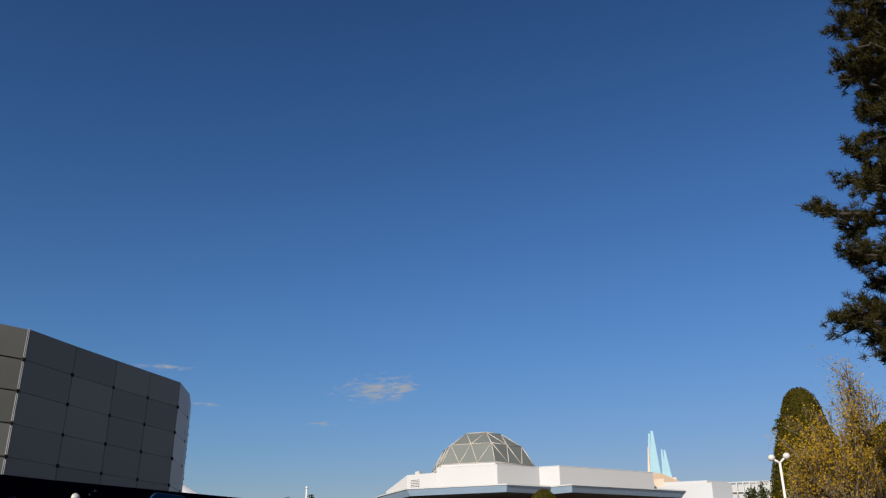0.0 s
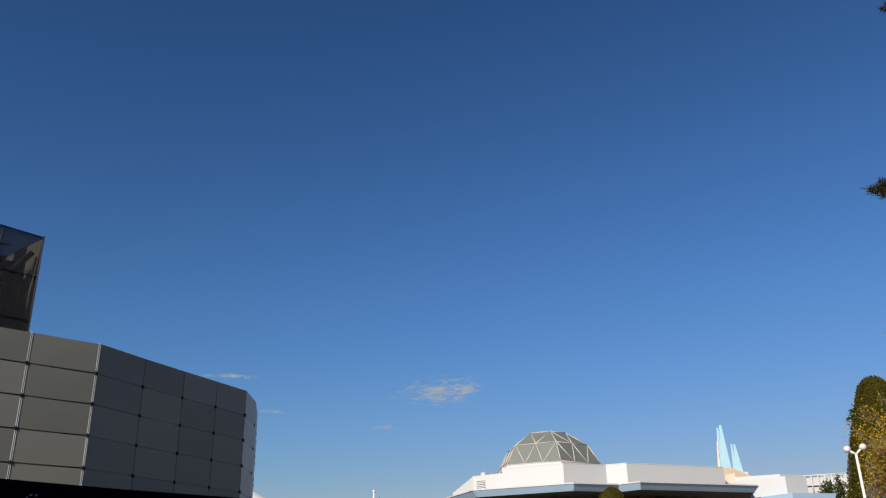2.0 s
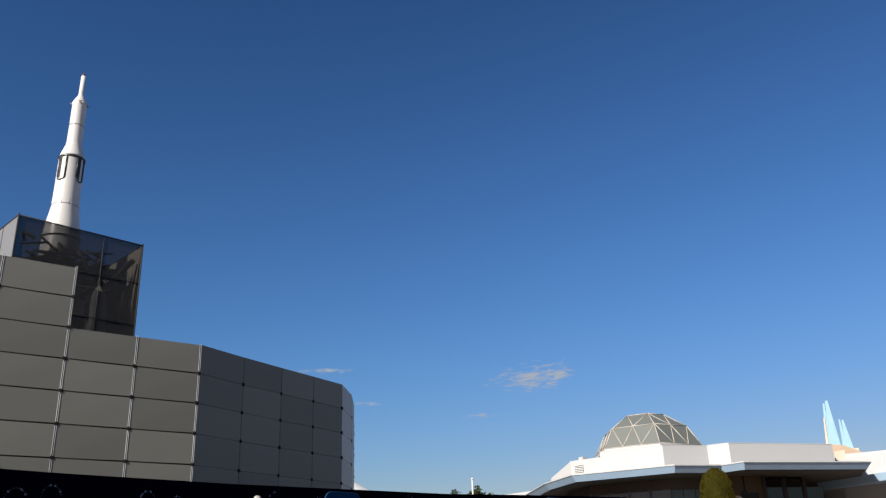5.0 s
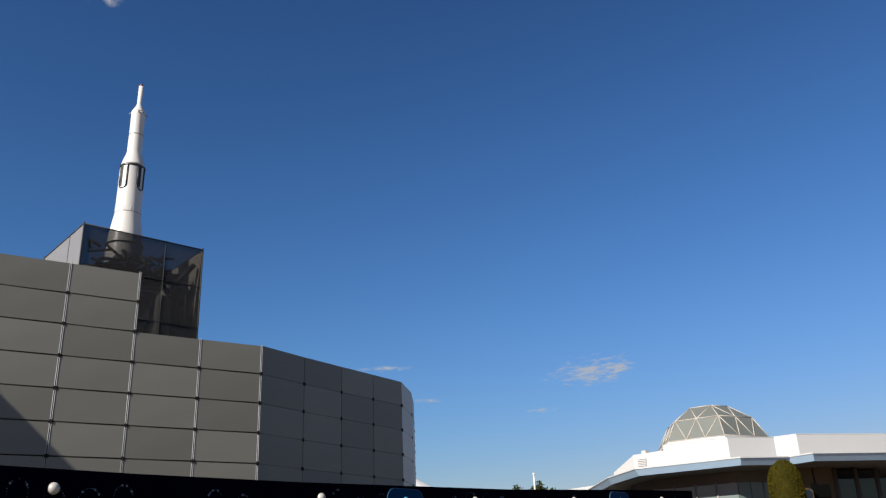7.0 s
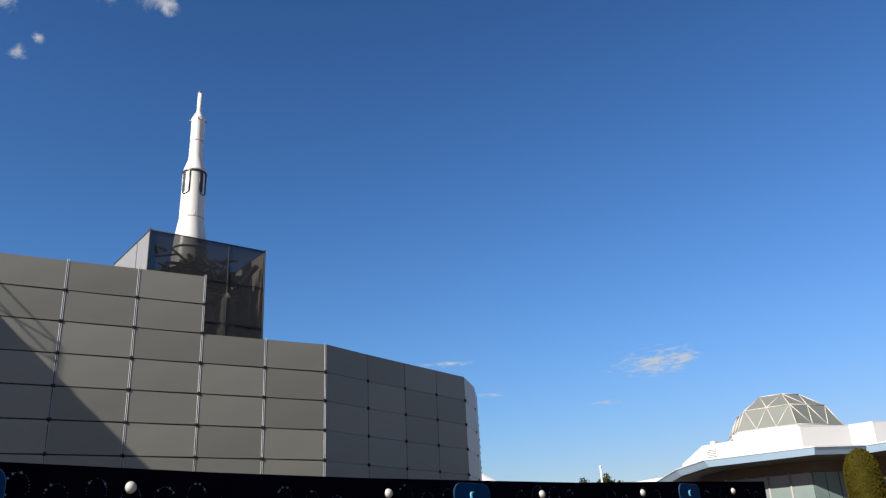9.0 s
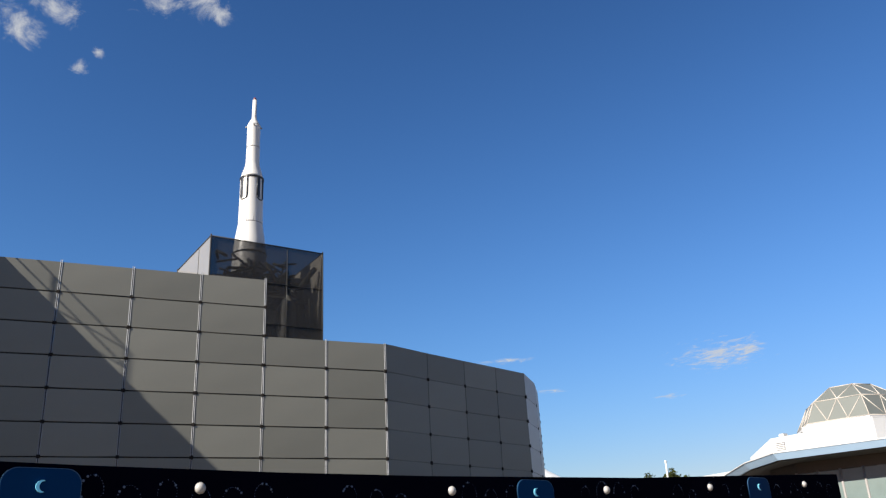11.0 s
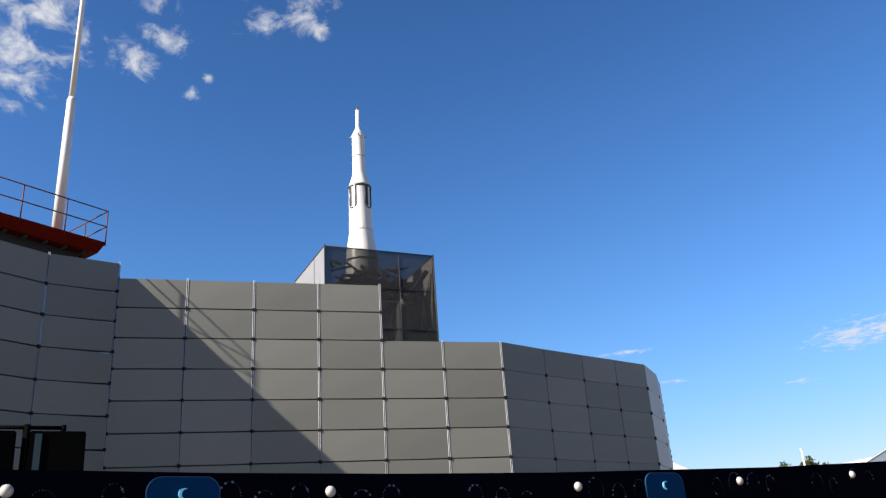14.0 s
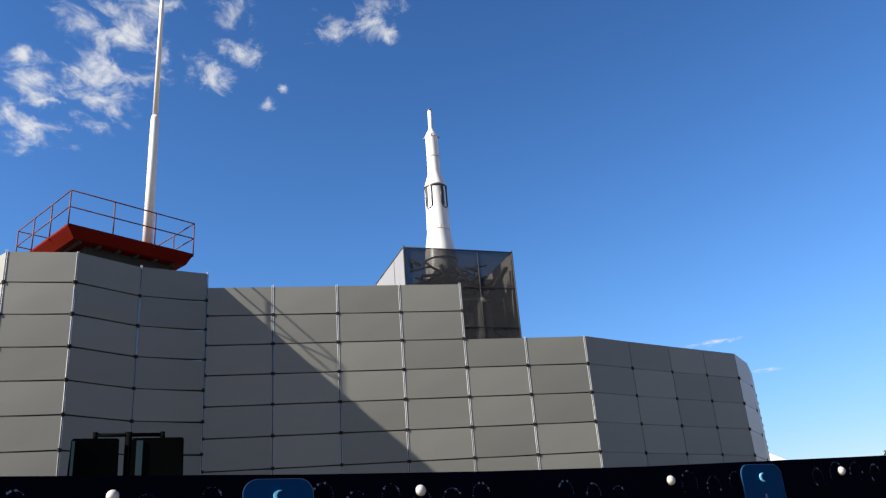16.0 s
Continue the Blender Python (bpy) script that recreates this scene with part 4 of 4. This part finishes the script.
def small_tree(name, label, base, height, spread, seed, leaf, mat, n_leaf=1500):
    rng = random.Random(seed)
    t = thing(name, label, "tree", at=base)
    bm = bmesh.new()
    tube(bm, (0, 0, 0), (0, 0, height * 0.6), 0.16, 0.08, n=8)
    tips = []
    for k in range(9):
        a = rng.uniform(0, math.tau)
        z0 = height * rng.uniform(0.4, 0.6)
        tip = Vector((spread * 0.7 * math.cos(a) * rng.uniform(0.5, 1), spread * 0.7 * math.sin(a) * rng.uniform(0.5, 1), height * rng.uniform(0.7, 0.95)))
        tube(bm, (0, 0, z0), tip, 0.05, 0.015, n=6)
        tips.append(tip)
    part("trunk", bm, M_BARK, t)
    pts = []
    for tip in tips:
        pts += blob_points(rng, tip, (spread * 0.35, spread * 0.35, height * 0.09), n_leaf // 9, 0.2)
    leaf_part("crown", pts, leaf, mat, t, rng)
    return t


small_tree("tree", "dark evergreen tree far behind the hoarding", plan(38.8, 58), 7.6, 1.4, 11, 0.20, M_FARTREE, 2600)
small_tree("tree", "dark evergreen tree far behind the hoarding", plan(36.5, 58), 7.25, 1.3, 12, 0.20, M_FARTREE, 2200)
small_tree("tree", "dark low tree beside the far railing", plan(66.5, 30), 4.72, 0.6, 13, 0.11, M_FARTREE)


# ---- clipped shrubs ----
def topiary(name, label, base, profile, seed, n, leaf):
    """A clipped shrub: a core in the shape of the profile, coloured dark for inner shade, set over with small leaves.
    """
    rng = random.Random(seed)
    t = thing(name, label, "shrub", at=base)
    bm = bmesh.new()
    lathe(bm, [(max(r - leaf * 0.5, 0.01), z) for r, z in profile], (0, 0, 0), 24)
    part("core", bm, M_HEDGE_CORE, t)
    segs = list(zip(profile, profile[1:]))
    weight = [max(0.02, (a[0] + b[0]) * math.hypot(b[0] - a[0], b[1] - a[1])) for a, b in segs]
    pts = []
    for _ in range(n):
        a, b = rng.choices(segs, weight)[0]
        k = rng.random()
        r, z = a[0] + (b[0] - a[0]) * k, a[1] + (b[1] - a[1]) * k
        an = rng.uniform(0, math.tau)
        w = 1 + 0.03 * math.sin(3 * an + 2 * z) + rng.uniform(-0.04, 0.03)
        pts.append((r * w * math.cos(an), r * w * math.sin(an), z + rng.uniform(-0.03, 0.03)))
    leaf_part("leaves", pts, leaf, M_HEDGE, t, rng)
    return t


HB = plan(53.62, 20.5)
topiary("clipped_shrub", "round-topped clipped yellow-green shrub before the pavilion", HB, [(0.28, 0.0), (0.35, 1.5), (0.37, 2.6), (0.365, 3.2), (0.33, 3.48), (0.25, 3.66), (0.13, 3.77), (0.01, 3.80)], 21, 20000, 0.034)
CD = 22.0
topiary("clipped_conifer", "tall clipped green cone with a rounded head", plan(70.05, CD), [(1.5, 0.0), (1.15, 2.6), (0.92, 3.7), (0.69, 4.75), (0.52, 5.3), (0.44, 5.65), (0.34, 5.92), (0.17, 6.08), (0.01, 6.13)], 22, 42000, 0.05)
topiary("clipped_conifer", "broad clipped green shrub behind the yellow tree", plan(75.6, 21.0), [(1.7, 0.0), (1.6, 2.2), (1.5, 3.4), (1.25, 4.3), (0.8, 4.8), (0.35, 5.0), (0.01, 5.05)], 23, 26000, 0.05)
small_tree("tree", "dark evergreen behind the clipped cone", plan(69.7, 23.8), 5.9, 0.64, 31, 0.14, M_FARTREE, 2500)

# ---- spotlight box beside the round shrub ----
SPD = 21.5
spot = thing("spotlight", "black boxy spotlight on a stand beside the shrub", "spotlight", at=plan(55.4, SPD))
u = Vector((math.cos(radians(55.4)), -math.sin(radians(55.4)), 0))
turn2 = Matrix(((u.x, -u.y, 0, 0), (u.y, u.x, 0, 0), (0, 0, 1, 0), (0, 0, 0, 1)))
for nm, a, b, mt in (("housing", (-0.12, -0.15, 3.02), (0.24, 0.15, 3.30), M_SPEAKER), ("lens", (-0.36, -0.10, 3.02), (-0.14, 0.10, 3.22), M_GLASS), ("bracket", (-0.15, -0.04, 3.22), (0.0, 0.04, 3.36), M_SPEAKER)):
    bm = bmesh.new()
    box(bm, a, b, turn2, bevel=0.012)
    part(nm, bm, mt, spot)
bm = bmesh.new()
tube(bm, (0, 0, 0), (0, 0, 3.03), 0.04, n=10)
part("stand", bm, M_SPEAKER, spot)

# ---- lamp post ----
LD = 14.6
lamp = thing("street_lamp", "white lamp post with two opal globes on a fork", "street lamp", at=plan(68.38, LD))
lz = lambda el: 1.6 + LD * math.tan(radians(el))
side = Vector((math.cos(radians(68.5)), -math.sin(radians(68.5)), 0))
bm = bmesh.new()
tube(bm, (0, 0, 0), (0, 0, lz(7.25)), 0.023, 0.019, n=12)
part("post", bm, M_ROCKET, lamp)
for k, el in ((-1, 7.60), (1, 7.66)):
    tip = side * 0.085 * k + Vector((0, 0, lz(el) - 0.03))
    bm = bmesh.new()
    tube(bm, (0, 0, lz(7.23)), tip, 0.018, 0.015, n=10)
    fork = part("arm", bm, M_ROCKET, lamp)
    bm = bmesh.new()
    bmesh.ops.create_uvsphere(bm, u_segments=20, v_segments=14, radius=0.055)
    for v2 in bm.verts:
        v2.co = Vector((v2.co.x, v2.co.y, v2.co.z * 0.95)) + tip + side * 0.027 * k + Vector((0, 0, 0.02))
    part("globe", bm, M_LAMP, fork, "opal globe", smooth=True)

# ---- yellow-leaved tree ----
yr = random.Random(41)
YD = 17.0
YB = plan(74.3, YD)
YL = Vector((-math.cos(radians(74.6)), math.sin(radians(74.6)), 0))
ytree = thing("yellow_tree", "thin autumn tree with sparse yellow leaves and pale twigs", "tree", at=YB)
bm = bmesh.new()
ypts = []


def limb(a, d, length, r, depth):
    b = a + d * length
    if b.dot(YL) > 1.72 and depth:
        return
    tube(bm, a, b, max(r, 0.004), max(r * 0.6, 0.003), n=6 if depth < 2 else 4)
    if depth >= 2:
        low = 1.0 if a.z < 3.9 else 0.8
        for _ in range(int((14 if depth == 2 else 20) * low)):
            q = a.lerp(b, yr.random()) + Vector((yr.gauss(0, 0.09), yr.gauss(0, 0.09), yr.gauss(0, 0.09)))
            # the lower limbs have shed most of their leaves
            if yr.random() < min(1.0, max(0.05, (q.z - 2.9) / 1.1)):
                ypts.append(q)
    if depth < 4:
        for _ in range(4 if depth else 8):
            e = (d + Vector((yr.gauss(0, 0.25), yr.gauss(0, 0.25), yr.gauss(0.12, 0.2)))).normalized()
            limb(a.lerp(b, yr.uniform(0.35, 1.0)), e, length * yr.uniform(0.42, 0.66), r * 0.55, depth + 1)


for lean, length, r in ((0.24, 2.75, 0.05), (0.34, 2.3, 0.04), (0.08, 2.8, 0.05), (-0.25, 2.7, 0.05), (0.62, 2.1, 0.035), (0.52, 2.3, 0.04), (0.72, 1.7, 0.03), (0.27, 2.0, 0.035), (-0.05, 2.2, 0.04)):
    limb(YL * lean * 0.25, (Vector((0, 0, 1)) + YL * lean * 0.75 + Vector((yr.gauss(0, 0.05), yr.gauss(0, 0.05), 0))).normalized(), length, r, 0)
part("trunk", bm, M_TWIG, ytree)
leaf_part("crown", ypts, 0.033, M_YELLOW, ytree, yr, flat=0.8)

# ---- pine ----
pr = random.Random(52)
PBASE = plan(80.95, 13.0)
pine = thing("pine", "tall dark pine with tiered ragged branches", "tree", at=PBASE)
bm = bmesh.new()
tube(bm, (0, 0, 0), (0.1, 0, 5), 0.24, 0.19, n=12)
tube(bm, (0.1, 0, 5), (0, 0.1, 13), 0.19, 0.05, n=10)
tufts = []


def bough(a, tip, r, depth):
    """A limb clothed with needle tufts along its outer part, with side shoots."""
    tube(bm, a, tip, r, r * 0.35, n=5)
    length = (tip - a).length
    out = (tip - a).normalized()
    for j in range(int(length * 17) + 3):
        k = pr.uniform(0.35 if depth == 0 else 0.1, 1.03)
        q = a.lerp(tip, k) + Vector((pr.gauss(0, 0.04), pr.gauss(0, 0.04), pr.gauss(0.03, 0.045)))
        tufts.append((q, (out + Vector((0, 0, 0.5))).normalized()))
    if depth < 1:
        for j in range(7):
            k = pr.uniform(0.35, 0.95)
            side = out.cross(Vector((0, 0, 1))) * pr.choice((-1, 1)) * pr.uniform(0.3, 0.9)
            e = (out * 0.7 + side + Vector((0, 0, pr.uniform(-0.35, 0.6)))).normalized()
            st = a.lerp(tip, k)
            bough(st, st + e * length * pr.uniform(0.18, 0.36), r * 0.5, depth + 1)


# whorls of limbs: height and reach
WHORLS = ((3.3, 1.2), (3.8, 1.3), (4.3, 1.35), (4.6, 1.5), (4.9, 1.6), (5.22, 1.88), (5.65, 1.58), (6.02, 1.52), (6.6, 1.98), (7.2, 1.2), (7.6, 1.52), (8.0, 1.15), (8.5, 1.02),
          (9.0, 1.34), (9.4, 1.1), (9.8, 1.18), (10.2, 0.92), (10.7, 0.9), (11.3, 0.75), (12.0, 0.55), (12.7, 0.35))
for z, reach in WHORLS:
    for k in range(8):
        a = k * math.tau / 8 + pr.uniform(-0.35, 0.35)
        l = reach * pr.uniform(0.74, 1.03)
        tip = Vector((l * math.cos(a), l * math.sin(a), z + pr.uniform(-0.10, 0.10)))
        bough(Vector((0, 0, z - 0.10)), tip, 0.045, 0)
part("trunk", bm, M_BARK, pine)
vs, fs = [], []
for q, out in tufts:
    for _ in range(30):
        d = (out * 0.55 + Vector((pr.gauss(0, 0.7), pr.gauss(0, 0.7), pr.gauss(0.1, 0.6)))).normalized()
        w = d.cross(Vector((pr.gauss(0, 1), pr.gauss(0, 1), pr.gauss(0, 1)))).normalized() * 0.006
        base = q + Vector((pr.gauss(0, 0.02), pr.gauss(0, 0.02), pr.gauss(0, 0.02)))
        i = len(vs)
        vs += [tuple(base - w), tuple(base + w), tuple(base + d * pr.uniform(0.07, 0.12))]
        fs.append((i, i + 1, i + 2))
me = bpy.data.meshes.new("needles")
me.from_pydata(vs, [], fs)
me.materials.append(M_PINE)
needles = new("crown", me)
needles.parent = pine
needles["kind"] = "stuff"


# ---- clouds ----
def cloud_material():
    m = bpy.data.materials.new("cloud")
    m.use_nodes = True
    nt = m.node_tree
    b = nt.nodes["Principled BSDF"]
    out = nt.nodes["Material Output"]
    # Clouds glow here; the emission stands in for sunlight on them.
    em = nt.nodes.new("ShaderNodeEmission")
    em.inputs["Color"].default_value = (0.80, 0.82, 0.85, 1)
    em.inputs["Strength"].default_value = 0.225
    tr = nt.nodes.new("ShaderNodeBsdfTransparent")
    mix = nt.nodes.new("ShaderNodeMixShader")
    tc = nt.nodes.new("ShaderNodeTexCoord")
    geo = nt.nodes.new("ShaderNodeNewGeometry")
    n1 = nt.nodes.new("ShaderNodeTexNoise")
    n1.inputs["Scale"].default_value = 0.023
    n1.inputs["Detail"].default_value = 10
    n1.inputs["Roughness"].default_value = 0.66
    n1.inputs["Distortion"].default_value = 0.4
    puff = nt.nodes.new("ShaderNodeVectorMath")
    puff.operation = "MULTIPLY"
    puff.inputs[1].default_value = (1.0, 0.7, 1.0)
    nt.links.new(geo.outputs["Position"], puff.inputs[0])
    nt.links.new(puff.outputs[0], n1.inputs["Vector"])
    # fade to the rim of each sheet
    ln = nt.nodes.new("ShaderNodeVectorMath")
    ln.operation = "LENGTH"
    nt.links.new(tc.outputs["Object"], ln.inputs[0])
    fall = nt.nodes.new("ShaderNodeMapRange")
    fall.inputs["From Min"].default_value = 0.0
    fall.inputs["From Max"].default_value = 1.0
    fall.inputs["To Min"].default_value = 0.20
    fall.inputs["To Max"].default_value = -0.28
    nt.links.new(ln.outputs["Value"], fall.inputs["Value"])
    add = nt.nodes.new("ShaderNodeMath")
    nt.links.new(n1.outputs["Fac"], add.inputs[0])
    nt.links.new(fall.outputs[0], add.inputs[1])
    ramp = nt.nodes.new("ShaderNodeMapRange")
    ramp.interpolation_type = "SMOOTHSTEP"
    ramp.inputs["From Min"].default_value = 0.46
    ramp.inputs["From Max"].default_value = 0.83
    ramp.inputs["To Max"].default_value = 0.92
    nt.links.new(add.outputs[0], ramp.inputs["Value"])
    nt.links.new(ramp.outputs[0], mix.inputs[0])
    nt.links.new(tr.outputs[0], mix.inputs[1])
    nt.links.new(em.outputs[0], mix.inputs[2])
    nt.links.new(mix.outputs[0], out.inputs["Surface"])
    nt.nodes.remove(b)
    return m


M_CLOUD = cloud_material()
CZ = 700.0
CLOUDS = ((-15.2, 35.6, 64, 73), (-13.9, 36.7, 46, 43), (-11.9, 35.7, 58, 127), (-10.0, 37.6, 40, 34), (-13.9, 31.6, 116, 168), (-14.6, 33.6, 61, 82), (-10.7, 33.0, 64, 73), (-9.5, 34.1, 34, 79), (-17.7, 31.7, 65, 144), (-18.2, 28.9, 95, 144), (-19.6, 29.9, 31, 88), (-6.0, 33.8, 71, 79),
          (-3.7, 35.0, 65, 58), (-1.7, 32.0, 22, 46), (-0.7, 33.0, 13, 25), (3.3, 37.0, 58, 67), (6.4, 37.5, 76, 83), (8.0, 36.4, 31, 36), (-4.3, 37.5, 42, 76), (-19.0, 33.2, 18, 42), (42.5, 12.6, 250, 400), (44.3, 12.9, 120, 260), (28.3, 13.6, 150, 73), (39.0, 10.4, 110, 90), (31.4, 11.4, 110, 90))
for az, el, wid, dep in CLOUDS:
    d = CZ / math.tan(radians(el))
    bm = bmesh.new()
    bmesh.ops.create_grid(bm, x_segments=10, y_segments=10, size=1.0)
    for v2 in bm.verts:
        v2.co.z = 0.06 * noise.noise(v2.co * 2.3 + Vector((az, el, 0)))
    c = part("cloud", bm, M_CLOUD)
    c.matrix_world = Matrix.Translation(plan(az, d, CZ)) @ Matrix.Rotation(-radians(az), 4, "Z") @ Matrix.Diagonal((wid * 1.25, dep * 1.25, 60, 1))
    tagged(c, "small torn white fair-weather cloud", "cloud", "clouds in the sky", "structure")
